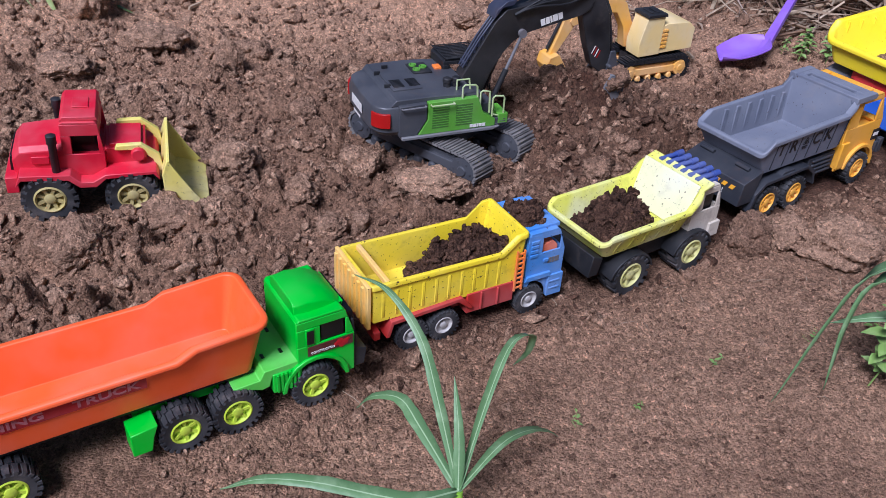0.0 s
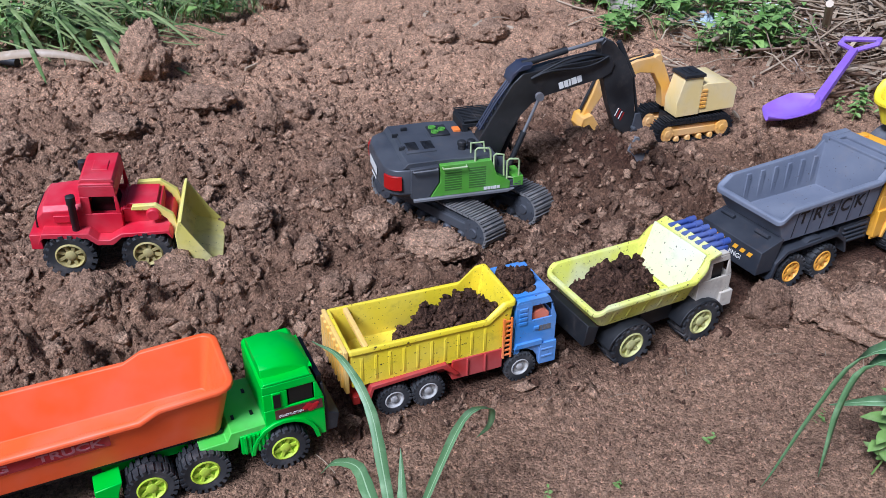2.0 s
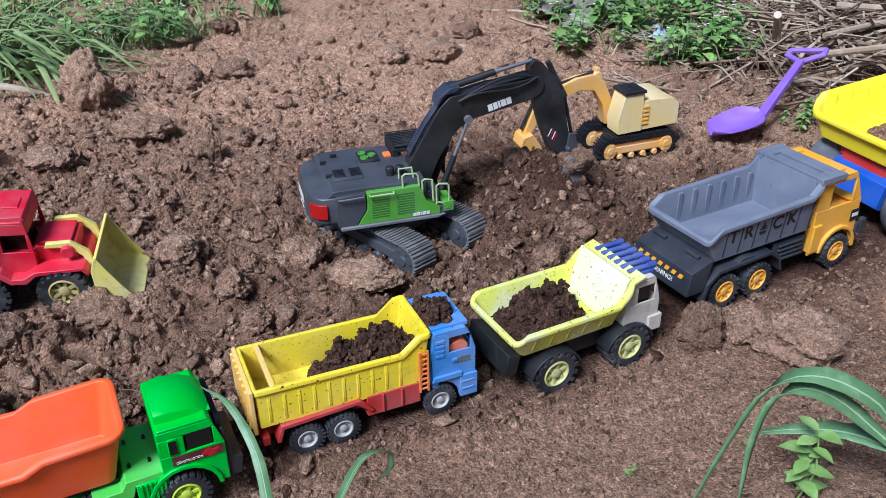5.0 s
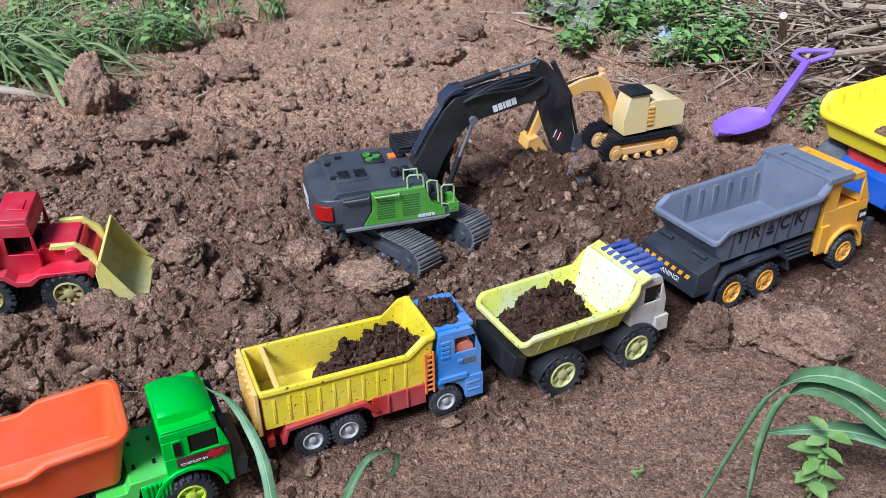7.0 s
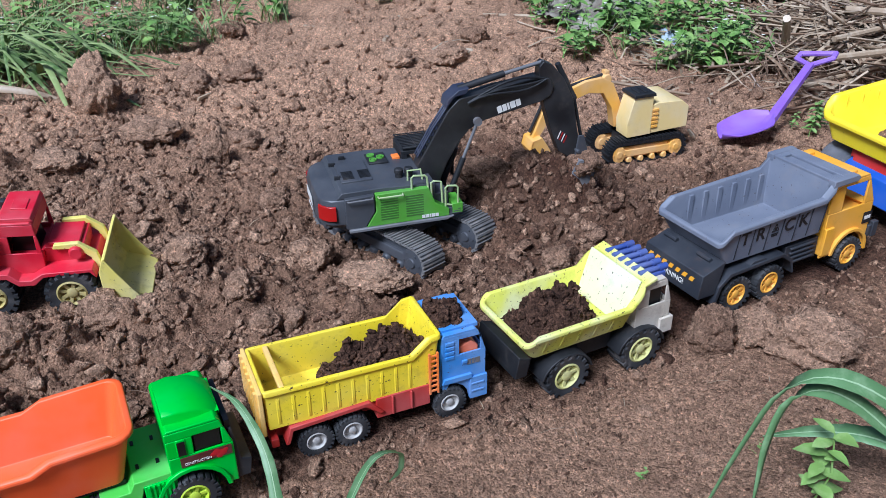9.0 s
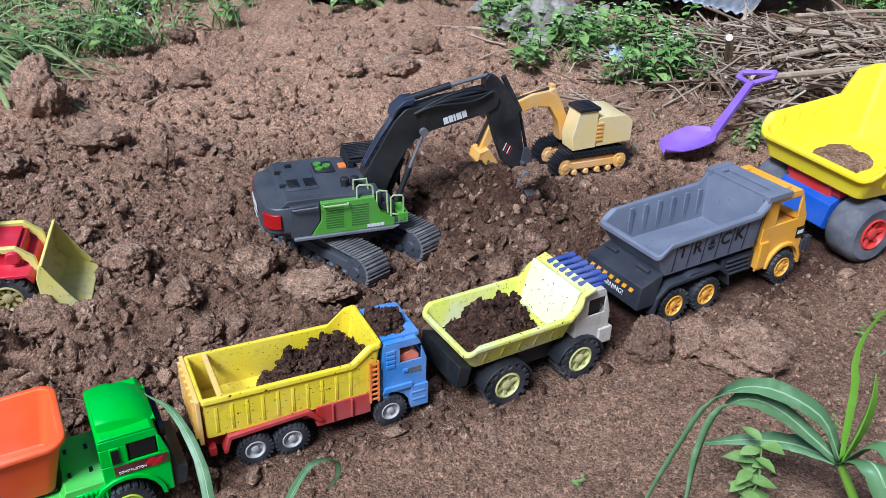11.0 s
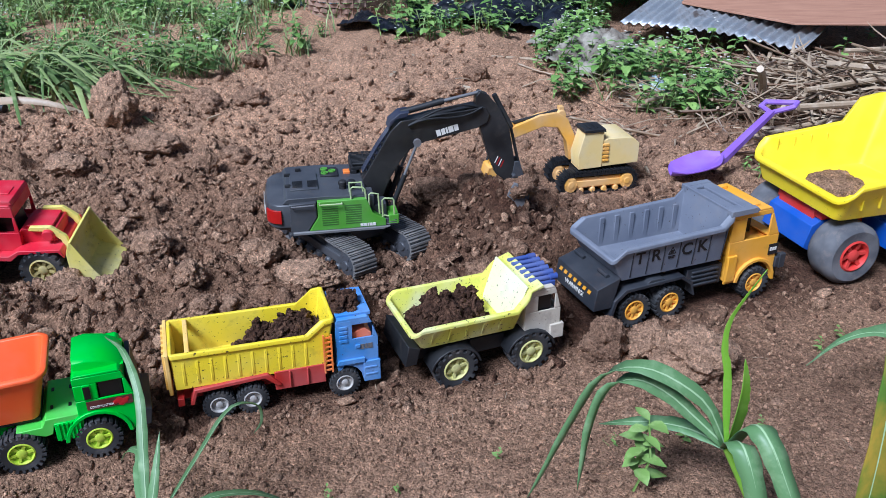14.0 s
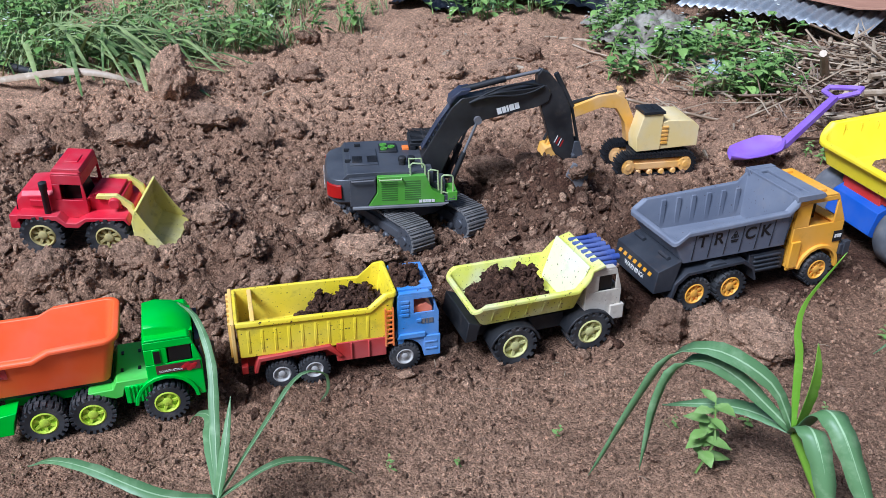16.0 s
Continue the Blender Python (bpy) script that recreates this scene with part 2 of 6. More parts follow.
def moulded_tub(bm, rim, y0, y1, t, floor_z, xf0, xf1, flare=0.0, lip=0.004, thick=0.004, rad=0.006):
    """An open hopper in one skin with rounded corners and a turned-out lip; rim: (x, z) from tail to front."""
    x0, x1 = rim[0][0], rim[-1][0]
    steps = [(x - x0) / (x1 - x0) for x, z in rim[1:-1]]
    rx, rz = [x for x, z in rim], [z for x, z in rim]

    def loop(xa, xb, ya, yb, r):
        pts = []
        for cx, cy, a0 in ((xa + r, ya + r, 180), (xb - r, ya + r, 270), (xb - r, yb - r, 0), (xa + r, yb - r, 90)):
            pts += [(cx + r * math.cos(radians(a0 + 22.5 * k)), cy + r * math.sin(radians(a0 + 22.5 * k))) for k in range(5)]
            if a0 == 180:
                pts += [(xa + (xb - xa) * f, ya) for f in steps]
            elif a0 == 0:
                pts += [(xa + (xb - xa) * f, yb) for f in steps[::-1]]
        return pts

    def top(off, dz):
        xa, xb = x0 - off, x1 + off
        pts = loop(xa, xb, y0 - off, y1 + off, max(.001, rad + off))
        return [(x, y, float(np.interp(x0 + (x - xa) / (xb - xa) * (x1 - x0), rx, rz)) + dz) for x, y in pts]

    def foot(off, z):
        return [(x, y, z) for x, y in loop(xf0 - off, xf1 + off, y0 + flare - off, y1 - flare + off, max(.001, rad * .7 + off))]

    return loft(bm, [foot(0, floor_z), top(0, -2.2 * thick), top(lip, -2.0 * thick), top(lip, -.5 * thick), top(lip * .6, 0), top(-t * .8, 0), top(-t * 1.1, -.6 * thick), foot(-t, floor_z + t)])


def letters(text, size, m, material, parent, name="lettering", stretch=1.0, bold=0.0):
    c = bpy.data.curves.new(name, 'FONT')
    c.body, c.size, c.extrude, c.offset, c.align_x, c.align_y = text, size, 0.0004, bold, 'CENTER', 'CENTER'
    tmp = bpy.data.objects.new(name, c)
    scene.collection.objects.link(tmp)
    me = bpy.data.meshes.new_from_object(tmp.evaluated_get(bpy.context.evaluated_depsgraph_get()))
    bpy.data.objects.remove(tmp)
    bpy.data.curves.remove(c)
    me.materials.clear()
    me.materials.append(material)
    ob = new(name, me)
    ob.parent = parent
    ob.matrix_local = m @ Matrix.Diagonal((stretch, 1, 1, 1))
    return tagged(ob, "printed lettering reading " + text)


def bars(parent, m, widths, height, gap, material, name="print_bar"):
    x = -(sum(widths) + gap * (len(widths) - 1)) / 2
    bm = bmesh.new()
    for w in widths:
        box(bm, x, x + w, -height / 2, height / 2, -0.0003, 0.0004)
        x += w + gap
    ob = part(name, bm, material, parent, "", 0)
    ob.matrix_local = m
    return ob


NEAR = pose(0, 0, 0, 90, 0, 0)     # flat artwork turned to face the -y side


def on_side(x, y, z, tilt=0.0, ry=0.0):
    return Matrix.Translation((x, y, z)) @ pose(0, 0, 0, 90 + tilt, 0, 0) @ pose(0, 0, 0, 0, 0, ry)


WHEELS = {}


def wheel(parent, x, y, r, w, rim_mat, face=-1, lugs=20, rim_r=0.58, spokes=6, kind="block", z=None):
    """A toy wheel: lugged tyre and dished rim. face: -1 shows its outside towards -y."""
    key = (r, w, rim_mat.name, lugs, rim_r, spokes, kind)
    if key not in WHEELS:
        bm = bmesh.new()
        rr = r * rim_r
        K = .97 if kind == "smooth" else .925
        spin(bm, [(rr, -w * .46), (r * .8, -w * .5), (r * .89, -w * .44), (r * K, -w * .3), (r * K, w * .3), (r * .89, w * .44), (r * .8, w * .5), (rr, w * .46), (rr * .98, 0.3 * w), (rr * .98, -w * .3), (rr, -w * .46)], 0, 0, 32, 0.0, False)
        bmesh.ops.remove_doubles(bm, verts=bm.verts, dist=1e-6)
        if kind != "smooth":
            for i in range(lugs):
                for s in (-1, 1):
                    a = 2 * math.pi * (i + (0.5 if s > 0 else 0)) / lugs
                    da = math.pi / lugs * (0.62 if kind == "block" else 0.5)
                    ring0, ring1 = [], []
                    for (aa, yy, q) in ((a - da, s * w * .03, 0), (a + da, s * w * .03, 0), (a + da * .8, s * w * .5, 1), (a - da * .8, s * w * .5, 1)):
                        lo, hi = (r * .9, r * 1.0) if q == 0 else (r * .8, r * .975)
                        ring0.append((lo * math.cos(aa), yy, lo * math.sin(aa)))
                        ring1.append((hi * math.cos(aa), yy * (1 if q == 0 else 1.04), hi * math.sin(aa)))
                    loft(bm, [ring0, ring1])
        tyre = mesh_of("wheel", bm, M_TYREGREY if kind == "smooth" else M_TYRE)
        bm = bmesh.new()
        spin(bm, [(rr * .99, -w * .2), (rr * 1.0, -w * .47), (rr * .9, -w * .5), (rr * .84, -w * .44), (rr * .78, -w * .28), (rr * .42, -w * .26), (rr * .36, -w * .44), (rr * .2, -w * .48), (0.0004, -w * .48)], 0, 0, 28)
        for i in range(spokes):
            a = 2 * math.pi * i / spokes
            ca, sa = math.cos(a), math.sin(a)
            wd = rr * .11
            r0, r1 = rr * .33, rr * .86
            def P(rad, off, yy):
                return (rad * ca - off * sa, yy, rad * sa + off * ca)
            loft(bm, [[P(r0, -wd, -w * .25), P(r1, -wd, -w * .25), P(r1, wd, -w * .25), P(r0, wd, -w * .25)], [P(r0, -wd, -w * .4), P(r1, -wd, -w * .44), P(r1, wd, -w * .44), P(r0, wd, -w * .4)]])
        rim = mesh_of("rim", bm, rim_mat)
        WHEELS[key] = (tyre, rim)
    tyre, rim = WHEELS[key]
    o = part("wheel", tyre, None, parent, "", 0)
    turn = random.uniform(0, 360)
    o.matrix_local = pose(x, y, r if z is None else z) @ (pose(0, 0, 0, 0, 0, 180) if face > 0 else Matrix.Identity(4)) @ pose(0, 0, 0, 0, turn, 0)
    p = part("rim", rim, None, o, "", 0)
    return o


# ---- ground ----
def vnoise(x, y, seed):
    xi, yi = np.floor(x).astype(np.int64), np.floor(y).astype(np.int64)
    fx, fy = x - xi, y - yi
    fx, fy = fx * fx * (3 - 2 * fx), fy * fy * (3 - 2 * fy)
    def hsh(i, j):
        n = (i * 374761393 + j * 668265263 + seed * 1442695041) & 0xFFFFFFFF
        n = ((n ^ (n >> 13)) * 1274126177) & 0xFFFFFFFF
        return ((n ^ (n >> 16)) & 0xFFFF) / 65535.0
    return (hsh(xi, yi) * (1 - fx) + hsh(xi + 1, yi) * fx) * (1 - fy) + (hsh(xi, yi + 1) * (1 - fx) + hsh(xi + 1, yi + 1) * fx) * fy


def fbm(x, y, scale, octaves, seed):
    s, a, t = 0.0, 1.0, 0.0
    for k in range(octaves):
        s = s + a * vnoise(x * scale * 2 ** k + 17.3 * k, y * scale * 2 ** k - 9.1 * k, seed + k)
        t += a
        a *= 0.5
    return s / t


def billow(x, y, scale, octaves, seed):
    """Rounded swellings parted by sharp creases."""
    s, a, t = 0.0, 1.0, 0.0
    for k in range(octaves):
        s = s + a * np.abs(2 * vnoise(x * scale * 2.1 ** k + 5.7 * k, y * scale * 2.1 ** k + 3.3 * k, seed + k) - 1)
        t += a
        a *= 0.55
    return s / t


def domes(x, y, cell, seed, fill=0.7):
    """Rounded lumps, one in most cells of a jittered grid; the answer is in units of the cell."""
    u, v = x / cell, y / cell
    xi, yi = np.floor(u).astype(np.int64), np.floor(v).astype(np.int64)
    out = np.zeros_like(u)
    def hsh(i, j, k):
        n = (i * 73856093 + j * 19349663 + (seed * 7 + k) * 83492791) & 0xFFFFFFFF
        n = ((n ^ (n >> 13)) * 1274126177) & 0xFFFFFFFF
        return ((n ^ (n >> 16)) & 0xFFFF) / 65535.0
    for di in (-1, 0, 1):
        for dj in (-1, 0, 1):
            i, j = xi + di, yi + dj
            cx, cy = i + hsh(i, j, 0), j + hsh(i, j, 1)
            rad = 0.25 + 0.5 * hsh(i, j, 2) ** 1.5
            rad = np.where(hsh(i, j, 3) < fill, rad, 0.0)
            an = hsh(i, j, 4) * 3.14
            dx, dy = u - cx, v - cy
            ex, ey = dx * np.cos(an) + dy * np.sin(an), (-dx * np.sin(an) + dy * np.cos(an)) * (1 + 0.7 * hsh(i, j, 5))
            d2 = ex * ex + ey * ey
            hgt = np.sqrt(np.maximum(rad * rad - d2, 0.0)) * (0.6 + 0.5 * hsh(i, j, 6)) + 0.25 * (ex * np.cos(an * 3)) * (d2 < rad * rad)
            out = np.maximum(out, hgt)
    return out


def smooth(a, b, v):
    t = np.clip((v - a) / (b - a), 0, 1)
    return t * t * (3 - 2 * t)


PADS = []   # (x, y, radius, height): where wheels and tracks have pressed the soil flat


def rough_zone(x, y):
    """1 in the dug-over soil behind the line of trucks, 0 on the trodden ground before it."""
    line = 0.955 + 0.62 * x
    return smooth(-0.16, 0.05, y - line + 0.06 * (fbm(x, y, 9, 2, 5) - 0.5) * 2)


def far_zone(x, y):
    """1 on the trodden pale patch behind the digging."""
    return smooth(1.85, 2.25, y + 0.35 * (fbm(x, y, 4, 3, 9) - 0.5) + 0.25 * np.abs(x + 0.15))


def ground_z(x, y):
    x, y = np.asarray(x, float), np.asarray(y, float)
    near = np.exp(-((x - 0.1) / 3.0) ** 4 - ((y - 1.6) / 3.2) ** 4)
    r = rough_zone(x, y)
    f = far_zone(x, y)
    amp = (0.07 + 0.93 * r * (1 - 0.58 * f)) * near
    z = 0.035 * smooth(-0.15, 0.35, y - 0.955 - 0.62 * x) - 0.004 + 0.016 * smooth(0.0, -0.4, x) * smooth(1.1, 0.6, y)
    z = z + (0.03 * (fbm(x, y, 3.2, 2, 3) - 0.5) + 0.035 * (1 - 0.5 * f) * (fbm(x, y, 8.5, 2, 4) - 0.5)) * (0.2 + 0.8 * r) * near
    z = z + 0.012 * smooth(2.6, 4.5, y)
    z = z + f * near * (0.050 * (fbm(x, y, 4.5, 3, 83) - 0.5) + 0.035 * (billow(x, y, 5.5, 3, 87) - 0.3))
    wx, wy = x + 0.03 * (fbm(x, y, 14, 2, 11) - 0.5), y + 0.03 * (fbm(x, y, 14, 2, 12) - 0.5)
    mask = 0.35 + 0.9 * smooth(0.35, 0.65, fbm(x, y, 6, 2, 21))
    z = z + amp * mask * (0.085 * 0.4 * domes(wx, wy, 0.085, 31, 0.5) + 0.045 * 0.6 * domes(wx, wy, 0.045, 32, 0.8) + 0.024 * 0.95 * domes(wx, wy, 0.024, 33, 0.8))
    z = z + amp * (0.4 + 0.6 * mask) * (billow(wx, wy, 9.0, 4, 61) - 0.3) * 0.052
    z = z + amp * 0.010 * (fbm(x, y, 45, 3, 41) - 0.5) * 1.6
    z = z + near * (0.35 + 0.65 * r) * 0.013 * 0.85 * domes(x, y, 0.013, 34, 0.6)
    z = z + (x > -99) * near * 0.0022 * (fbm(x, y, 160, 2, 51) - 0.5)
    # mound dug up in front of the excavator's bucket
    z = z + 0.108 * np.exp(-((x - 0.320) / 0.105) ** 2 - ((y - 1.645) / 0.10) ** 2)
    z = z + 0.032 * np.exp(-((x - 0.68) / 0.17) ** 2 - ((y - 0.885) / 0.085) ** 2)
    for px, py, rad, pz in PADS:
        d = np.hypot(x - px, y - py)
        k = 1 - smooth(rad * 0.75, rad * 1.7, d)
        z = z * (1 - k) + (pz + 0.12 * (z - pz)) * k
    return z


# ---- places of the vehicles ----
AT_BLUE = pose(-0.001, 0.936, 0.001, 0, 0, 28.9)
AT_WHITE = pose(0.341, 1.106, -0.009, 0, 0, 33.6)
AT_GREY = pose(0.629, 1.331, 0.008, 0, 0, 34.2)
AT_GREEN = pose(-0.261, 0.714, 0.018, 0, 0, 31.5)
AT_LOADER = pose(-0.576, 1.151, 0.053, 5, 3, 16)
AT_EXC = pose(0.036, 1.515, 0.031, 0, 0, 22)
AT_YEX = pose(0.519, 1.972, 0.024, 0, 0, 205) @ Matrix.Diagonal((0.92, 0.96, 1.07, 1))
AT_YDUMP = pose(1.053, 1.58, 0.004, 0, 0, 28)
for at, spots in ((AT_BLUE, ((0, .05, .05), (.05, .05, .06), (.12, .05, .06), (.197, .05, .07))), (AT_WHITE, ((0, .06, .07), (.07, .06, .06), (.139, .06, .07))),
                  (AT_GREY, ((0, .07, .07), (.077, .07, .07), (.17, .07, .08), (.274, .07, .07))), (AT_GREEN, ((0, .05, .06), (.064, .05, .06), (.166, .05, .06), (-.1, .05, .08), (-.2, .05, .08))),
                  (AT_LOADER, ((0, .06, .09), (.12, .07, .08), (.20, .10, .075), (.22, .06, .05), (.22, .15, .05))), (AT_EXC, ((0.05, -.09, .07), (.0, 0, .09), (-.05, .09, .07), (.09, -.02, .06), (-.09, .02, .06))),
                  (AT_YEX, ((0, .03, .07), (.06, 0, .07), (-.06, 0, .07))), (AT_YDUMP, ((0, .03, .1), (.0, .25, .1), (.23, .05, .1)))):
    for lx, ly, rad in spots:
        w = at @ Vector((lx, ly, 0))
        PADS.append((w.x, w.y, rad, w.z + 0.001))


def cab(bm, x0, x1, y0, y1, z0, z1, win, arch, slant=0.008, wind=0.5, t=0.003):
    """A cab as a hollow shell with open side windows and windscreen, and wheel arches. win: x0, x1, z0, z1; arch: x, radius, hub height."""
    wx0, wx1, wz0, wz1 = win
    ax, ar, az = arch
    def fx(z):
        return x1 - slant * max(0.0, (z - wz0) / (z1 - wz0))
    low = [(x0, z0)]
    for k in range(9):
        a = math.pi - math.pi * k / 8
        px, pz = ax + ar * math.cos(a), az + ar * math.sin(a)
        if x0 < px < x1:
            low.append((px, max(pz, z0)))
    low += [(x1, z0), (x1, wz0), (x0, wz0)]
    for a, b in ((y0, y0 + t), (y1 - t, y1)):
        prism(bm, low, a, b)
        prism(bm, [(x0, wz0), (wx0, wz0), (wx0, wz1), (x0, wz1)], a, b)
        prism(bm, [(wx1, wz0), (fx(wz0), wz0), (fx(wz1), wz1), (wx1, wz1)], a, b)
        prism(bm, [(x0, wz1), (fx(wz1), wz1), (fx(z1), z1), (x0, z1)], a, b)
    prism(bm, [(x0, z1), (fx(z1), z1), (fx(z1) - .004, z1 + .004), (x0 + .004, z1 + .004)], y0, y1)
    box(bm, x0, x0 + t, y0 + t, y1 - t, z0 + .012, z1)
    box(bm, x1 - t, x1, y0 + t, y1 - t, z0, wz0)
    prism(bm, [(fx(wz1) - t, wz1), (fx(wz1), wz1), (fx(z1), z1), (fx(z1) - t, z1)], y0 + t, y1 - t)
    box(bm, x0 + t, x1 - t, y0 + t, y1 - t, wz0 - .012, wz0 - .008)
    return bm


def ribs(parent, xs, y, z0, z1, w, d, material, lean=0.0):
    for x in xs:
        bm = bmesh.new()
        s = -1 if d < 0 else 1
        loft(bm, [[(x - w, y, z1), (x + w, y, z1), (x + w, y + lean, z0), (x - w, y + lean, z0)],
                  [(x - w * .6, y + d, z1 - .002), (x + w * .6, y + d, z1 - .002), (x + w * .6, y + lean + d, z0 + .002), (x - w * .6, y + lean + d, z0 + .002)]])
        part("rib", bm, material, parent, "", 0)


# ---- blue truck with a yellow bed ----
def blue_truck():
    T = empty("tipper_truck", AT_BLUE, "blue and yellow toy tipper truck with red chassis, standing on soil", "toy truck", "toy trucks in line")
    W = .106
    bm = bmesh.new()
    box(bm, -.055, .20, .028, .078, .03, .05)
    box(bm, -.06, -.05, .0, .106, .036, .05)
    part("chassis", bm, M_RED, T)
    for y0, y1 in ((-.002, .024), (.082, .108)):
        bm = bmesh.new()
        prism(bm, [(-.036, .036), (-.03, .056), (.072, .062), (.092, .044), (.098, .046), (.078, .069), (-.034, .063), (-.042, .036)], y0, y1)
        part("mudguard", bm, M_RED, T)
    bm = bmesh.new()
    box(bm, .088, .168, .002, .104, .034, .068)
    box(bm, .110, .113, -.001, .107, .036, .067)
    box(bm, .138, .141, -.001, .107, .036, .067)
    part("side_tank", bm, M_RED, T)
    rim = [(-.062, .128), (.142, .125), (.168, .147), (.184, .149)]
    bed = bmesh.new()
    moulded_tub(bed, rim, .004, .108, .0035, .064, -.06, .172, 0, .003, .004, .004)
    B = part("dump_bed", bed, M_YBED, T, "yellow bed smeared with soil")
    part("cross_bar", box(bmesh.new(), -.040, -.033, .007, .105, .119, .1275), M_TAIL, B, "pale cross bar")
    ribs(B, [-.045 + .0205 * i for i in range(10)], .004, .07, .112, .0026, -.0009, M_YBED)
    bm = bmesh.new()
    box(bm, -.070, -.064, .001, .111, .058, .129)
    g = part("tailgate", bm, M_TAIL, T, "pale orange ribbed tailgate")
    for i in range(7):
        bm = bmesh.new()
        y = .010 + i * .0148
        box(bm, -.0735, -.070, y, y + .006, .064, .124)
        part("rib", bm, M_TAIL, g, "", 0)
    bm = bmesh.new()
    for x in (.166, .178):
        box(bm, x, x + .0025, -.0015, .0015, .052, .122)
    for i in range(8):
        box(bm, .167, .179, -.001, .001, .056 + i * .0085, .0585 + i * .0085)
    part("ladder", bm, M_ORLADDER, T, "orange side ladder", 0)
    bm = bmesh.new()
    cab(bm, .188, .255, .004, .103, .022, .138, (.214, .247, .104, .130), (.198, .031, .026), .012)
    for y in (.001, .098):
        box(bm, .230, .257, y, y + .008, .022, .060)
        box(bm, .232, .252, y - .001, y + .002, .034, .037)
        box(bm, .232, .252, y - .001, y + .002, .047, .050)
    prism(bm, [(.186, .060), (.232, .060), (.232, .068), (.190, .068)], .0, .107)
    for i in range(4):
        box(bm, .193, .206, .0025, .005, .100 + i * .008, .105 + i * .008)
    box(bm, .19, .246, .012, .095, .140, .146)
    box(bm, .218, .226, .0015, .005, .088, .093)
    C = part("cab", bm, M_BLUE, T, "blue cab with open windows")
    bm = bmesh.new()
    prism(bm, [(.194, .07), (.246, .07), (.246, .108), (.236, .118), (.216, .112), (.206, .134), (.194, .134)], .010, .095)
    part("seat", bm, M_INSIDE, T, "orange seat inside the cab")
    bm = bmesh.new()
    box(bm, .253, .258, .012, .095, .05, .085)
    part("grille", bm, M_DARK, T)
    for x in (0, .0515, .198):
        wheel(T, x, .011, .0258, .022, M_SILVER, -1, 22, .56, 0)
        wheel(T, x, W - .011, .0258, .022, M_SILVER, 1, 22, .56, 0)
    bars(C, on_side(.236, .0035, .088), [.006, .004, .007], .009, .0012, M_STEEL, "worn_sticker")


# ---- white and lemon truck ----
def lemon_truck():
    T = empty("tipper_truck", AT_WHITE, "lemon-yellow toy dump truck with dusty cream cab, sunk in soil", "toy truck", "toy trucks in line")
    W = .132
    bm = bmesh.new()
    box(bm, -.07, .19, .038, .095, .045, .07)
    box(bm, .035, .10, .028, .105, .04, .068)
    part("chassis", bm, M_BLACK, T)
    for x in (0, .139):
        for y0, y1 in ((-.002, .036), (.097, .134)):
            bm = bmesh.new()
            o, i = [], []
            for k in range(9):
                a = radians(12 + 156 * k / 8)
                o.append((x + .047 * math.cos(a), .034 + .043 * math.sin(a)))
                i.append((x + .043 * math.cos(a), .034 + .039 * math.sin(a)))
            prism(bm, o + i[::-1], y0, y1)
            part("mudguard", bm, M_BLACK, T)
    bm = bmesh.new()
    prism(bm, [(-.086, .055), (-.066, .055), (-.060, .084), (-.080, .092)], .010, .122)
    part("rear_bumper", bm, M_BLACK, T, "black rear bumper with grey dust")
    rim = [(-.074, .118), (-.058, .128), (.104, .127), (.134, .158)]
    bed = bmesh.new()
    moulded_tub(bed, rim, -.002, .134, .004, .083, -.058, .112, .012, .0045, .004, .012)
    B = part("dump_bed", bed, M_LEMON, T, "lemon bed speckled with soil")
    ribs(B, [-.04 + .03 * i for i in range(5)], -.002, .088, .120, .004, -.003, M_LEMON, .012)
    # pale panel before the lemon end wall, its colour holding the strong light
    bm = bmesh.new()
    loft(bm, [[(.100, .010, .088), (.100, .122, .088), (.127, .127, .161), (.127, .005, .161)], [(.1035, .010, .088), (.1035, .122, .088), (.1305, .127, .161), (.1305, .005, .161)]])
    part("headboard", bm, M_PALE, B, "pale sloping headboard with strong light painted into its colour")
    bm = bmesh.new()
    prism(bm, [(.132, .155), (.155, .163), (.158, .158), (.132, .15)], .0, .132)
    part("bed_lip", bm, M_LEMON, B)
    bm = bmesh.new()
    cab(bm, .128, .196, .008, .124, .052, .148, (.152, .184, .108, .137), (.139, .04, .034), .012)
    box(bm, .194, .202, .02, .112, .055, .075)
    box(bm, .176, .202, .004, .014, .05, .078)
    box(bm, .176, .202, .118, .128, .05, .078)
    C = part("cab", bm, M_CREAM, T, "dusty cream cab")
    # added black block standing in for the shade inside the cab
    part("cab_shade_block", box(bmesh.new(), .134, .180, .014, .118, .06, .142), M_DARK, T)
    for y in (.010, .119):
        bm = bmesh.new()
        box(bm, .132, .149, y, y + .003, .120, .130)
        part("vent", bm, M_DARK, C, "", 0)
    bm = bmesh.new()
    box(bm, .140, .188, .018, .116, .146, .156)
    P = part("roof_rack", bm, M_NAVY, T, "navy roof rack with pegs")
    for i in range(6):
        bm = bmesh.new()
        y = .026 + i * .016
        tube(bm, [(.142, y, .160), (.182, y, .160)], .0042, 10)
        tube(bm, [(.180, y, .160), (.194, y, .160)], .0056, 10)
        part("peg", bm, M_NAVY, P, "", 0)
    for x in (0, .139):
        wheel(T, x, .017, .039, .038, M_LIMEGREY, -1, 16, .58, 6, 'block', .0365)
        wheel(T, x, W - .017, .039, .038, M_LIMEGREY, 1, 16, .58, 6, 'block', .0365)


M_LIMEGREY = plastic("dusty_lime_rim", (196, 192, 112), 0.6, 0.55, 0.1)


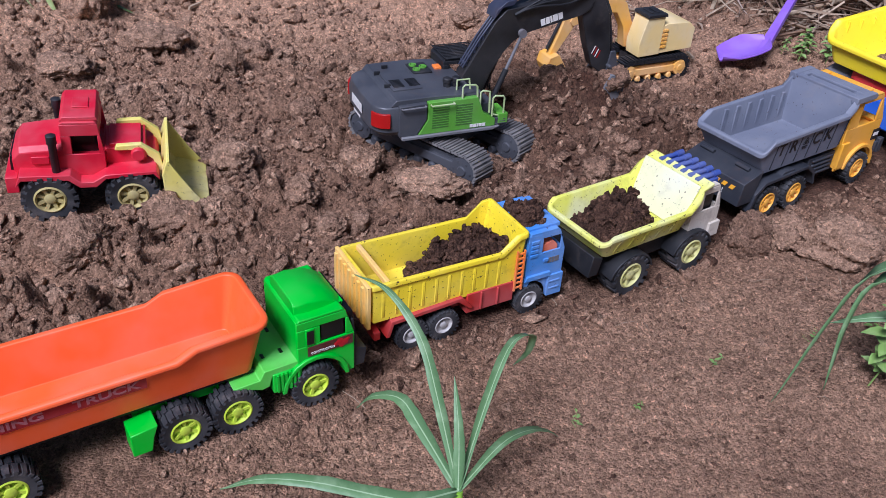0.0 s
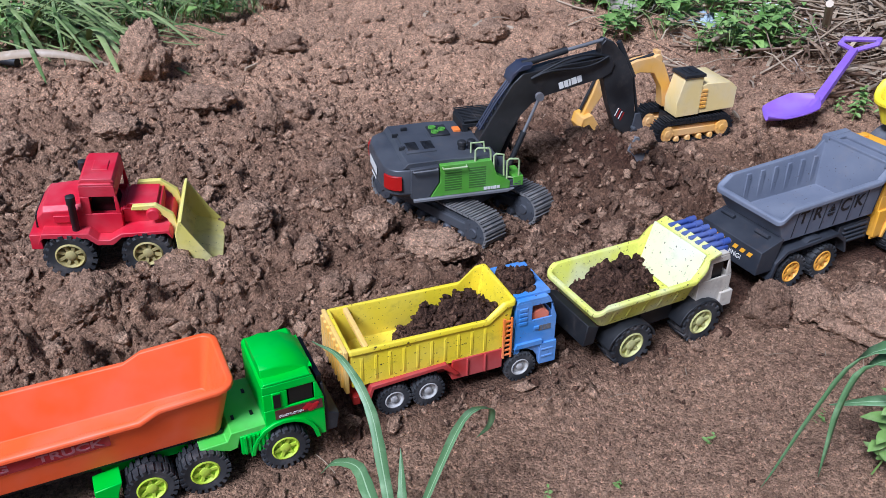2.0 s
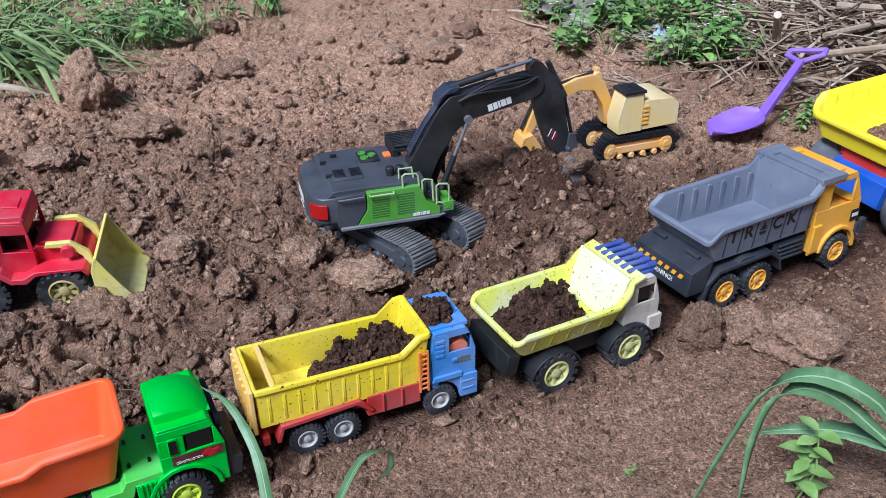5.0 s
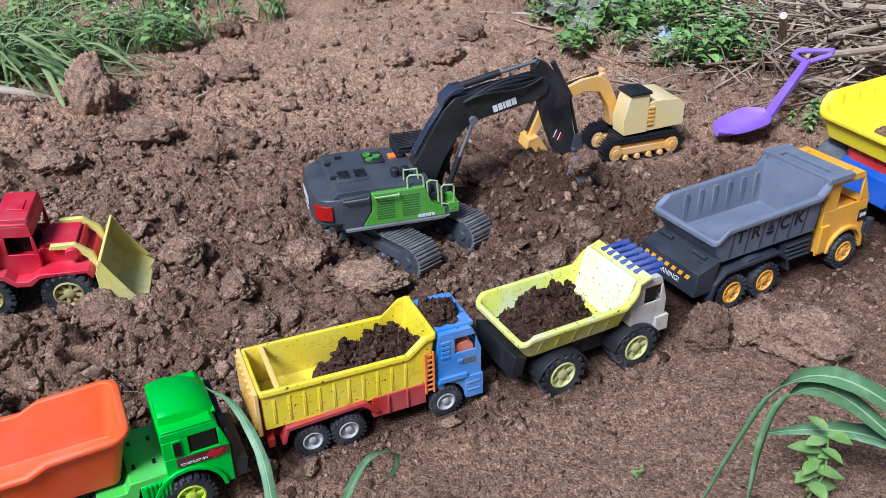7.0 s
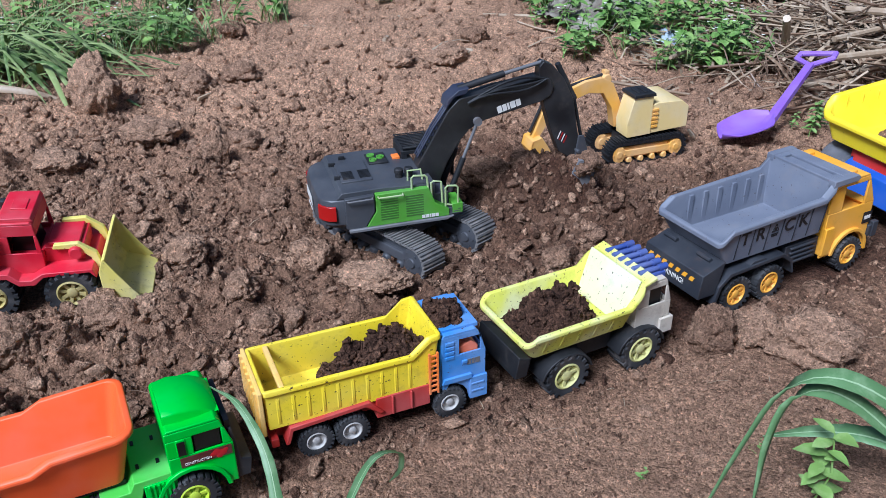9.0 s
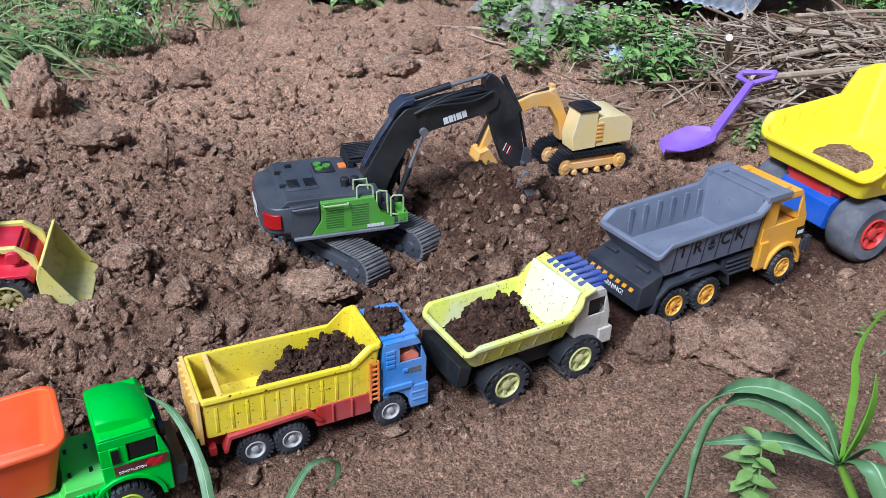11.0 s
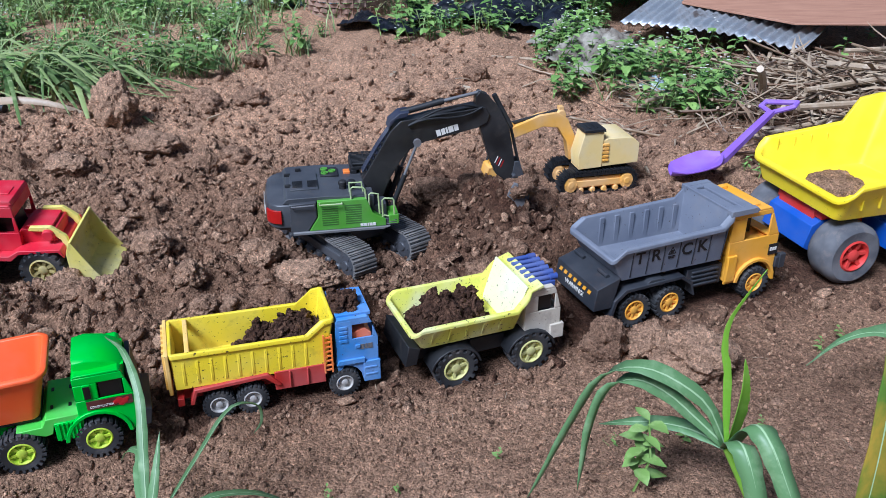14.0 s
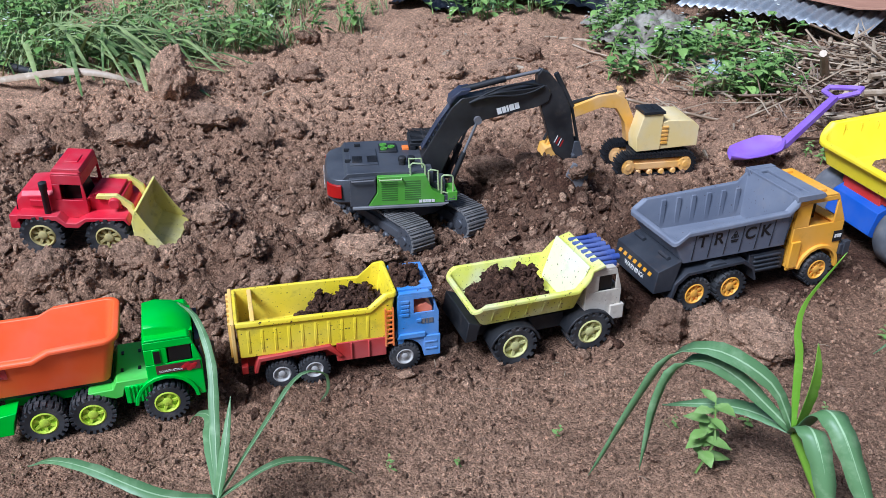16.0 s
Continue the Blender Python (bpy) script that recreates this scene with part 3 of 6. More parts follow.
# ---- grey dumper with amber cab ----
def grey_truck():
    T = empty("dumper_truck", AT_GREY, "slate grey toy dump truck with amber yellow cab on soil", "toy truck", "toy trucks in line")
    W = .142
    bm = bmesh.new()
    box(bm, -.06, .33, .045, .1, .04, .075)
    box(bm, .12, .2, .014, .128, .045, .085)
    for i in range(4):
        box(bm, .13, .19, .010, .132, .05 + i * .009, .054 + i * .009)
    part("chassis", bm, M_CHAR, T)
    for y0, y1 in ((-.002, .04), (.102, .144)):
        bm = bmesh.new()
        prism(bm, [(-.048, .03), (-.04, .06), (-.02, .076), (.095, .080), (.118, .064), (.126, .04), (.131, .04), (.122, .07), (.098, .087), (-.024, .083), (-.047, .064), (-.054, .03)], y0, y1)
        prism(bm, [(.02, .083), (.03, .09), (.055, .09), (.065, .084)], y0 + .003, y1 - .003)
        part("mudguard", bm, M_CHAR, T)
    bm = bmesh.new()
    prism(bm, [(-.088, .05), (-.05, .05), (-.036, .108), (-.083, .093)], .002, .140)
    R = part("tail_plate", bm, M_CHAR, T, "charcoal tail plate with a warning sticker")
    for y in (.02, .1):
        bm = bmesh.new()
        tube(bm, [(-.052, y, .106), (-.052, y + .03, .106)], .004, 8)
        part("hinge", bm, M_CHAR, R, "", 0)
    bm = bmesh.new()
    rear = pose(-.0865, .071, .072, 90, 0, -90) @ pose(0, 0, 0, -6, 0, 0)
    for i in range(7):
        x = -.058 + i * .0165
        loft(bm, [[(x, .004, 0), (x + .009, .004, 0), (x + .013, .012, 0), (x + .004, .012, 0)], [(x, .004, .0006), (x + .009, .004, .0006), (x + .013, .012, .0006), (x + .004, .012, .0006)]])
    st = part("hazard_stripe", bm, M_AMBER, R, "", 0)
    st.matrix_local = rear
    letters("WARNING!", .0125, rear @ pose(0, -.006, .0006), M_WHITE, R, "warning_text")
    rim = [(-.054, .148), (-.030, .166), (.172, .172), (.196, .194)]
    bed = bmesh.new()
    moulded_tub(bed, rim, .002, .144, .004, .098, -.030, .190, .006, .006, .005, .004)
    B = part("dump_bed", bed, M_GREY, T, "slate grey bed with ribbed sides")
    ribs(B, [-.014 + .0335 * i for i in range(7)], .002, .102, .160, .0009, -.0012, M_CHAR, .0055)
    for i in range(6):
        bm = bmesh.new()
        x = .0 + i * .0335
        box(bm, x, x + .010, .1345, .1385, .105, .162)
        part("inner_rib", bm, M_GREY, B, "", .001)
    bm = bmesh.new()
    box(bm, .192, .246, .012, .134, .187, .192)
    box(bm, .192, .204, .012, .134, .192, .1975)
    box(bm, .224, .250, .012, .134, .192, .1975)
    box(bm, .204, .224, .012, .024, .192, .1975)
    box(bm, .204, .224, .122, .134, .192, .1975)
    for y in (-.002, .134):
        prism(bm, [(.190, .186), (.25, .187), (.256, .192), (.25, .1985), (.190, .1985)], y, y + .014)
    part("canopy", bm, M_GREY, B, "grey canopy over the cab")
    for ch, x in (("T", .002), ("R", .036), ("C", .103), ("K", .137)):
        letters(ch, .034, on_side(x, .0038, .138, 4.8, 1.5), M_INK, B, "letter", 1.0, .0006)
    bm = bmesh.new()
    for a in range(3):
        p, q = [(.009 * math.sin(2 * math.pi * k / 3), .009 * math.cos(2 * math.pi * k / 3)) for k in (a, a + 1)]
        tube(bm, [(p[0], p[1], 0), (q[0], q[1], 0)], .0009, 5)
    box(bm, -.003, .003, -.003, .003, -.0004, .0006)
    box(bm, -.008, .008, -.011, -.009, -.0004, .0006)
    box(bm, -.006, .006, -.014, -.0125, -.0004, .0006)
    em = part("emblem", bm, M_INK, B, "", 0)
    em.matrix_local = on_side(.07, .0038, .140, 4.8, 1.5)
    bm = bmesh.new()
    cab(bm, .205, .322, .008, .136, .040, .184, (.238, .296, .128, .174), (.274, .042, .033), .026, .5, .004)
    prism(bm, [(.296, .128), (.322, .104), (.328, .09), (.328, .07), (.318, .07), (.318, .128)], .010, .134)
    for y0, y1 in ((.002, .012), (.132, .142)):
        o, i = [], []
        for k in range(11):
            a = radians(-5 + 178 * k / 10)
            o.append((.274 + .049 * math.cos(a), .036 + .049 * math.sin(a)))
            i.append((.274 + .042 * math.cos(a), .036 + .042 * math.sin(a)))
        prism(bm, o + i[::-1], y0, y1)
    box(bm, .205, .226, .004, .140, .046, .10)
    for y in (.02, .112):
        box(bm, .258, .274, y, y + .012, .186, .194)
    C = part("cab", bm, M_AMBER, T, "amber cab with open windows")
    # added dark box: shade seen through the windows, no real part
    part("cab_shade_block", box(bmesh.new(), .214, .288, .05, .128, .10, .150), M_DARK, T)
    bm = bmesh.new()
    box(bm, .322, .340, .004, .140, .056, .078)
    box(bm, .330, .344, .002, .012, .054, .084)
    part("bumper", bm, M_CHAR, T)
    bm = bmesh.new()
    box(bm, .302, .3235, .0065, .009, .086, .108)
    part("badge", bm, M_INK, C, "", 0)
    bars(C, on_side(.312, .0062, .098), [.004, .0045, .0045], .007, .0012, M_WHITE, "badge_bar")
    for x in (0, .077, .274):
        wheel(T, x, .015, .034, .03, M_AMBER, -1, 20, .6, 8)
        wheel(T, x, W - .015, .034, .03, M_AMBER, 1, 20, .6, 8)


# ---- green tractor with an orange trough ----
def mining_truck():
    T = empty("mining_truck", AT_GREEN, "green toy truck with long orange open trailer on soil", "toy truck", "toy trucks in line")
    W = .112
    bm = bmesh.new()
    box(bm, -.05, .215, .034, .08, .046, .066)
    part("chassis", bm, M_GREEN, T, "green chassis")
    bm = bmesh.new()
    prism(bm, [(.062, .0655), (.096, .0665), (.102, .078), (.150, .078), (.150, .070), (.112, .066), (.108, .052), (.098, .05)], .006, .106)
    deck = part("deck", bm, M_GREENLT, T, "sunlit green deck behind the cab")
    for x, y in ((.108, .03), (.108, .075), (.132, .03), (.132, .075)):
        part("slot", box(bmesh.new(), x, x + .004, y, y + .008, .0775, .0792), M_DARK, deck, "", 0)
    step = part("step_box", box(bmesh.new(), .112, .150, .004, .108, .04, .0695), M_GREEN, T)
    for i in range(6):
        part("step_rib", box(bmesh.new(), .116 + i * .0055, .1185 + i * .0055, .001, .111, .042, .0685), M_GREEN, step, "", 0)
    for y0, y1 in ((-.002, .028), (.084, .114)):
        bm = bmesh.new()
        prism(bm, [(-.062, .024), (-.040, .024), (-.036, .044), (-.030, .060), (-.062, .056)], y0, y1)
        part("mudguard", bm, M_GREEN, T)
    bm = bmesh.new()
    cab(bm, .145, .222, .004, .108, .036, .136, (.176, .210, .098, .124), (.168, .042, .034), .012)
    o, i = [], []
    for k in range(11):
        a = radians(2 + 176 * k / 10)
        o.append((.168 + .046 * math.cos(a), .034 + .046 * math.sin(a)))
        i.append((.168 + .040 * math.cos(a), .034 + .040 * math.sin(a)))
    prism(bm, o + i[::-1], .0005, .111)
    box(bm, .156, .168, .003, .006, .098, .124)
    C = part("cab", bm, M_GREEN, T, "bright green cab")
    bm = bmesh.new()
    rings = []
    for x, z, dy in ((.148, .156, .014), (.166, .158, .012), (.190, .154, .013), (.206, .146, .015), (.214, .138, .018)):
        rings.append([(x, .004 + dy, .137), (x, .108 - dy, .137), (x, .108 - dy - .002, z - .006), (x, .1 - dy - .002, z), (x, .012 + dy + .002, z), (x, .004 + dy + .002, z - .006)])
    loft(bm, rings)
    part("roof_fairing", bm, M_GREEN, C, "rounded roof fairing")
    for y in (.0065, .1025):
        bm = bmesh.new()
        box(bm, .1575, .1665, y - .0045, y + .003, .101, .121)
        box(bm, .178, .208, y, y + .003, .099, .123)
        part("window", bm, M_DARK, C, "dark window", 0)
    bm = bmesh.new()
    box(bm, .216, .2225, .012, .1, .098, .126)
    part("windscreen", bm, M_DARK, C, "", 0)
    bm = bmesh.new()
    prism(bm, [(.222, .035), (.238, .035), (.242, .06), (.229, .064), (.223, .115), (.219, .115)], .008, .104)
    part("bull_bar", bm, M_BLACK, T)
    bm = bmesh.new()
    box(bm, .158, .219, .0025, .0035, .082, .096)
    s = part("sticker", bm, M_MAROON, C, "maroon sticker with a flame shape", 0)
    letters("CONSTRUCTION", .0048, on_side(.178, .0022, .086), M_WHITE, s, "sticker_text", .85)
    bm = bmesh.new()
    for x, z, r in ((.201, .090, .0055), (.208, .088, .005), (.204, .085, .0045), (.196, .088, .0035), (.212, .091, .003)):
        spin(bm, [(r, -.0002), (r * .6, -.0006)], x, z, 9, .0026)
    part("sticker_flame", bm, M_TAPE, s, "", 0)
    rim = [(-.34, .137), (.0, .137), (.022, .148), (.111, .152)]
    bed = bmesh.new()
    moulded_tub(bed, rim, .008, .122, .003, .074, -.32, .094, .011, .006, .0035, .016)
    B = part("trough", bed, M_ORANGE, T, "long orange trough")
    bm = bmesh.new()
    box(bm, -.33, .095, .024, .106, .0665, .0735)
    part("trailer_frame", bm, M_BLACK, T)
    sd = on_side(-.132, .0088, .119, 9.8, 0)
    bm = bmesh.new()
    box(bm, -.130, .100, -.0095, .0095, -.0005, .0003)
    k = part("sticker", bm, M_TAPE, B, "red lettered sticker strip", 0)
    k.matrix_local = sd
    letters("MINING", .0165, pose(-.045, 0, .0006), M_PINK, k, "sticker_text", 1.3, .0004)
    letters("TRUCK", .0165, pose(.057, 0, .0006), M_PINK, k, "sticker_text", 1.3, .0004)
    for x in (0, .064, .166, -.19, -.255):
        wheel(T, x, .014, .0325, .028, M_LIME, -1, 22, .56, 6)
        wheel(T, x, W - .014, .0325, .028, M_LIME, 1, 22, .56, 6)


# ---- red loader ----
def loader():
    T = empty("wheel_loader", AT_LOADER, "faded red toy wheel loader with pale yellow bucket", "toy loader")
    bm = bmesh.new()
    box(bm, -.05, .15, .04, .09, .03, .07)
    part("chassis", bm, M_BLACK, T)
    bm = bmesh.new()
    prism(bm, [(-.046, .066), (-.036, .078), (.03, .076), (.046, .062), (.07, .062), (.085, .076), (.155, .082), (.165, .07), (.16, .088), (.085, .084), (.066, .072), (.048, .072), (.034, .086), (-.038, .087)], -.004, .134)
    part("fender", bm, M_CRIM, T)
    bm = bmesh.new()
    rings = []
    for x, z, q in ((-.048, .106, .008), (-.036, .120, .004), (.024, .126, .0), (.028, .126, .0)):
        rings.append([(x, .018 + q, .07), (x, .112 - q, .07), (x, .112 - q, z - .008), (x, .104 - q, z), (x, .026 + q, z), (x, .018 + q, z - .008)])
    loft(bm, rings)
    box(bm, -.060, -.042, .008, .122, .05, .078)
    box(bm, -.02, .006, .0165, .02, .095, .108)
    part("hood", bm, M_CRIM, T, "faded red engine hood")
    bm = bmesh.new()
    prism(bm, [(-.053, .078), (-.0485, .078), (-.0465, .104), (-.051, .104)], .03, .1)
    part("grille", bm, M_DARK, T)
    bm = bmesh.new()
    cab(bm, .026, .086, .018, .112, .072, .162, (.040, .078, .110, .142), (-.2, .01, .0), .006)
    prism(bm, [(.026, .166), (.082, .166), (.078, .173), (.032, .173)], .022, .108)
    box(bm, .044, .068, .05, .08, .173, .175)
    C = part("cab", bm, M_CRIM, T, "red cab with open windows")
    bm = bmesh.new()
    prism(bm, [(.034, .09), (.08, .09), (.07, .13), (.055, .14), (.04, .135)], .04, .09)
    part("driver_seat", bm, M_DARK, T)
    bm = bmesh.new()
    box(bm, .086, .146, .03, .1, .075, .112)
    box(bm, .092, .140, .034, .096, .112, .118)
    spin(bm, [(.010, -.006), (.012, 0), (.010, .008)], .135, .105, 14, .022)
    spin(bm, [(.010, -.006), (.012, 0), (.010, .008)], .135, .105, 14, .108)
    part("front_body", bm, M_CRIM, T)
    for y in (.006, .118):
        bm = bmesh.new()
        spin_pts = [(.0045, .0), (.006, .002), (.006, .05), (.0075, .052), (.0075, .066), (.004, .068)]
        seg = 12
        loft(bm, [[(.014 + r * math.cos(2 * math.pi * k / seg), y + .003 + r * math.sin(2 * math.pi * k / seg), .084 + z) for k in range(seg)] for r, z in spin_pts])
        part("exhaust", bm, M_BLACK, T, "black exhaust stack", 0)
    for y in (.022, .1):
        bm = bmesh.new()
        prism(bm, [(.100, .112), (.103, .120), (.140, .122), (.166, .102), (.176, .056), (.166, .054), (.156, .094), (.137, .111)], y, y + .009)
        part("arm", bm, M_BLADE, T, "pale yellow lifting arm")
    bm = bmesh.new()
    c = [(.176, .104), (.168, .078), (.170, .046), (.186, .022), (.240, .008)]
    inn = [(.240, .012), (.189, .027), (.175, .048), (.173, .077), (.181, .104)]
    prism(bm, c + inn, -.002, .136)
    for y in (-.002, .133):
        prism(bm, [(.178, .104), (.170, .078), (.172, .046), (.188, .022), (.240, .010), (.214, .044), (.192, .08)], y, y + .003)
    part("bucket", bm, M_BLADE, T, "pale yellow bucket with dry soil")
    for x in (0, .122):
        wheel(T, x, .020, .043, .050, M_DULLGOLD, -1, 18, .56, 8, 'block', .042)
        wheel(T, x, .110, .043, .050, M_DULLGOLD, 1, 18, .56, 8, 'block', .042)


blue_truck()
lemon_truck()
grey_truck()
mining_truck()
loader()


# ---- green and black excavator ----
PADMESH = {}


def crawler(parent, x0, x1, y0, y1, r, pads, frame_mat, pad_mat, wheel_mat, pitch_w, rollers=5, name="track", thick=.1):
    """One crawler along x: side frame, end wheels, rollers, and a belt of single pads."""
    ym, w = (y0 + y1) / 2, y1 - y0
    bm = bmesh.new()
    prism(bm, [(x0 + r * .3, r * .55), (x1 - r * .3, r * .55), (x1 - r * .2, r * 1.1), (x1 - r * .9, r * 1.55), (x0 + r * .9, r * 1.55), (x0 + r * .2, r * 1.1)], y0 + w * .2, y1 - w * .2)
    for s, e in ((y0 + w * .06, y0 + w * .2), (y1 - w * .2, y1 - w * .06)):
        prism(bm, [(x0 + r * 1.2, r * .7), (x1 - r * 1.2, r * .7), (x1 - r * 1.3, r * 1.3), (x0 + r * 1.3, r * 1.3)], s, e)
    T = part(name, bm, frame_mat, parent)
    for xc in (x0 + r, x1 - r):
        bm = bmesh.new()
        spin(bm, [(r * .5, -w * .5), ((.96 - thick) * r, -w * .46), ((1 - thick) * r, -w * .3), ((1 - thick) * r, w * .3), ((.96 - thick) * r, w * .46), (r * .5, w * .5)], xc, r, 22, ym)
        spin(bm, [(r * .28, -w * .55), (r * .34, -w * .5), (r * .34, w * .5), (r * .28, w * .55)], xc, r, 12, ym)
        for k in range(6):
            a = k * math.pi / 3
            for yy in (y0 + w * .0, y1 - w * .0):
                spin(bm, [(r * .07, -.001), (r * .07, .001)], xc + r * .62 * math.cos(a), r + r * .62 * math.sin(a), 6, yy)
        part("end_wheel", bm, wheel_mat, T, "", 0)
    for k in range(rollers):
        xc = x0 + 2.2 * r + (x1 - x0 - 4.4 * r) * k / max(1, rollers - 1)
        bm = bmesh.new()
        spin(bm, [(r * .22, -w * .5), (r * .32, -w * .42), (r * .32, w * .42), (r * .22, w * .5)], xc, r * .38, 14, ym)
        part("roller", bm, wheel_mat, T, "", 0)
    straight = (x1 - x0) - 2 * r
    total = 2 * straight + 2 * math.pi * r
    ln = total / pads
    key = (round(ln, 5), round(w, 5), pad_mat.name)
    if key not in PADMESH:
        bm = bmesh.new()
        h = r * thick
        box(bm, -ln * .44, ln * .44, -w / 2, w / 2, -h, 0)
        box(bm, -ln * .40, -ln * .14, -w / 2, w / 2, 0, h * 1.1)
        box(bm, ln * .10, ln * .30, -w / 2, w / 2, 0, h * .8)
        PADMESH[key] = mesh_of("track_pad", bm, pad_mat)
    for k in range(pads):
        d = (k + .5) * ln
        if d < straight:
            p, a = (x0 + r + d, 2 * r), 0
        elif d < straight + math.pi * r:
            t = (d - straight) / r
            p, a = (x1 - r + r * math.sin(t), r + r * math.cos(t)), t
        elif d < 2 * straight + math.pi * r:
            p, a = (x1 - r - (d - straight - math.pi * r), 0), math.pi
        else:
            t = (d - 2 * straight - math.pi * r) / r
            p, a = (x0 + r - r * math.sin(t), r - r * math.cos(t)), math.pi + t
        ob = new("track_pad", PADMESH[key])
        ob.parent = T
        ob.matrix_local = pose(p[0], ym, p[1], 0, math.degrees(a), 0)
    return T


def rail(parent, pts, r, material, name="handrail"):
    bm = bmesh.new()
    tube(bm, pts, r, 7)
    return part(name, bm, material, parent, "", 0)


def excavator():
    E = empty("excavator", AT_EXC, "black and green toy excavator digging in loose soil", "toy excavator")
    U = part("undercarriage", box(bmesh.new(), -.06, .06, -.05, .05, .034, .062), M_GUN, E, "dark undercarriage")
    U.matrix_local = pose(0, 0, 0, 0, 0, -62)
    for y0, y1 in ((-.094, -.042), (.042, .094)):
        crawler(U, -.158, .158, y0, y1, .03, 46, M_GUN, M_PAD, M_GUN, .05, 6)
    bm = bmesh.new()
    seg = 28
    loft(bm, [[(.055 * math.cos(2 * math.pi * k / seg), .055 * math.sin(2 * math.pi * k / seg), z) for k in range(seg)] for z in (.06, .08)])
    part("slew_ring", bm, M_BLACK, E, "", 0)
    # platform with side skirts
    bm = bmesh.new()
    box(bm, -.13, .085, -.078, .078, .074, .082)
    part("platform", bm, M_GUN, E)
    for y0, y1 in ((-.102, -.074), (.074, .102)):
        bm = bmesh.new()
        prism(bm, [(-.118, .076), (.06, .076), (.075, .082), (-.118, .082)], y0, y1)
        part("side_skirt", bm, M_STEEL, E)
    # counterweight, rounded at the back
    bm = bmesh.new()
    rings = []
    for z, g in ((.080, .012), (.090, .002), (.122, .0), (.136, .004), (.142, .014)):
        ring = [(-.09, .094 - g, z), (-.09, -.094 + g, z)]
        for k in range(9):
            a = radians(-90 - 180 * k / 8)
            ex, ey = abs(math.cos(a)) ** .7, math.copysign(abs(math.sin(a)) ** .45, math.sin(a))
            ring.append((-.122 - (.048 - g) * ex, (.094 - g) * ey, z))
        rings.append(ring)
    loft(bm, rings)
    cw = part("counterweight", bm, M_GUN, E, "gunmetal counterweight")
    for s in (-1, 1):
        bm = bmesh.new()
        rings = []
        for deg in (12, 24, 36, 48, 60):
            c, e = math.cos(radians(90 - deg)) ** .7, math.sin(radians(90 - deg)) ** .45
            rings.append([(-.122 - .048 * c * q, s * .094 * e * q, z) for q, z in ((.97, .100), (1.025, .100), (1.025, .127), (.97, .127))])
        loft(bm, rings)
        part("tail_lamp", bm, M_TAILRED, cw, "red tail lamp", .0006)
    b = bars(cw, Matrix.Translation((-.1708, 0, .114)) @ pose(0, 0, 0, 90, 0, -90), [.011, .010, .005, .012, .011], .017, .0022, M_WHITE, "maker_bar")
    bars(cw, Matrix.Translation((-.1705, 0, .094)) @ pose(0, 0, 0, 90, 0, -90), [.008] * 4, .004, .002, M_WHITE, "maker_bar")
    # engine deck
    bm = bmesh.new()
    prism(bm, [(-.135, .138), (.035, .138), (.03, .146), (-.05, .150), (-.125, .149)], -.088, .088)
    D = part("engine_deck", bm, M_GUN, E, "dark grey engine deck")
    bm = bmesh.new()
    box(bm, -.118, -.062, -.05, .035, .148, .1525)
    part("hatch", bm, M_GUN, D, "", .001)
    for i in range(7):
        for j in range(2):
            bm = bmesh.new()
            box(bm, -.113 + j * .03, -.093 + j * .03, -.04 + i * .005, -.0375 + i * .005, .1525, .1538)
            part("louvre", bm, M_BLACK, D, "", 0)
    bm = bmesh.new()
    box(bm, -.055, -.018, .015, .062, .149, .153)
    fan = part("fan_plate", bm, M_BLACK, D, "", .001)
    for x, y in ((-.045, .028), (-.029, .038), (-.045, .05)):
        bm = bmesh.new()
        seg = 16
        for r0, r1 in ((.0075, .0052), (.0032, .001)):
            ring = lambda r, z: [(x + r * math.cos(2 * math.pi * k / seg), y + r * math.sin(2 * math.pi * k / seg), z) for k in range(seg)]
            loft(bm, [ring(r0, .152), ring(r0, .1555), ring(r1, .1555), ring(r1, .153)], False)
        part("fan_ring", bm, M_OLIVE, fan, "green fan ring", 0)
    for x, y in ((-.014, -.048), (.004, -.048)):
        bm = bmesh.new()
        seg = 14
        loft(bm, [[(x + r * math.cos(2 * math.pi * k / seg), y + r * math.sin(2 * math.pi * k / seg), z) for k in range(seg)] for r, z in ((.007, .146), (.007, .156), (.0085, .157), (.0085, .163), (.006, .165))])
        part("filler_cap", bm, M_BLACK, D, "", 0)
    for x, y in ((-.105, .055), (-.128, -.03), (-.128, .03)):
        bm = bmesh.new()
        box(bm, x, x + .012, y, y + .004, .149, .156)
        part("lifting_eye", bm, M_BLACK, D, "", .0008)
    # side housings
    for s in (-1, 1):
        y0, y1 = (s * .097, s * .080) if s < 0 else (.080, .097)
        bm = bmesh.new()
        prism(bm, [(-.122, .082), (-.088, .082), (-.07, .110), (-.07, .142), (-.122, .140)], y0, y1)
        part("rear_panel", bm, M_GUN, E)
        bm = bmesh.new()
        prism(bm, [(-.086, .082), (.066, .082), (.066, .096), (.040, .112), (.028, .143), (-.068, .143), (-.068, .110)], y0 * 1.008, y1)
        G = part("side_panel", bm, M_OLIVE, E, "leaf green side panel")
        yy = s * .0982
        for i in range(9):
            for j in range(2):
                bm = bmesh.new()
                x = -.06 + j * .046
                box(bm, x, x + .032, min(yy, yy - s * .0015), max(yy, yy - s * .0015) + .0004, .092 + i * .0048, .0945 + i * .0048)
                part("louvre", bm, M_OLIVEDK, G, "", 0)
        rail(G, [(-.064, s * .0985, .139), (-.064, s * .105, .139), (-.020, s * .105, .139), (-.020, s * .0985, .139)], .0016, M_RAIL)
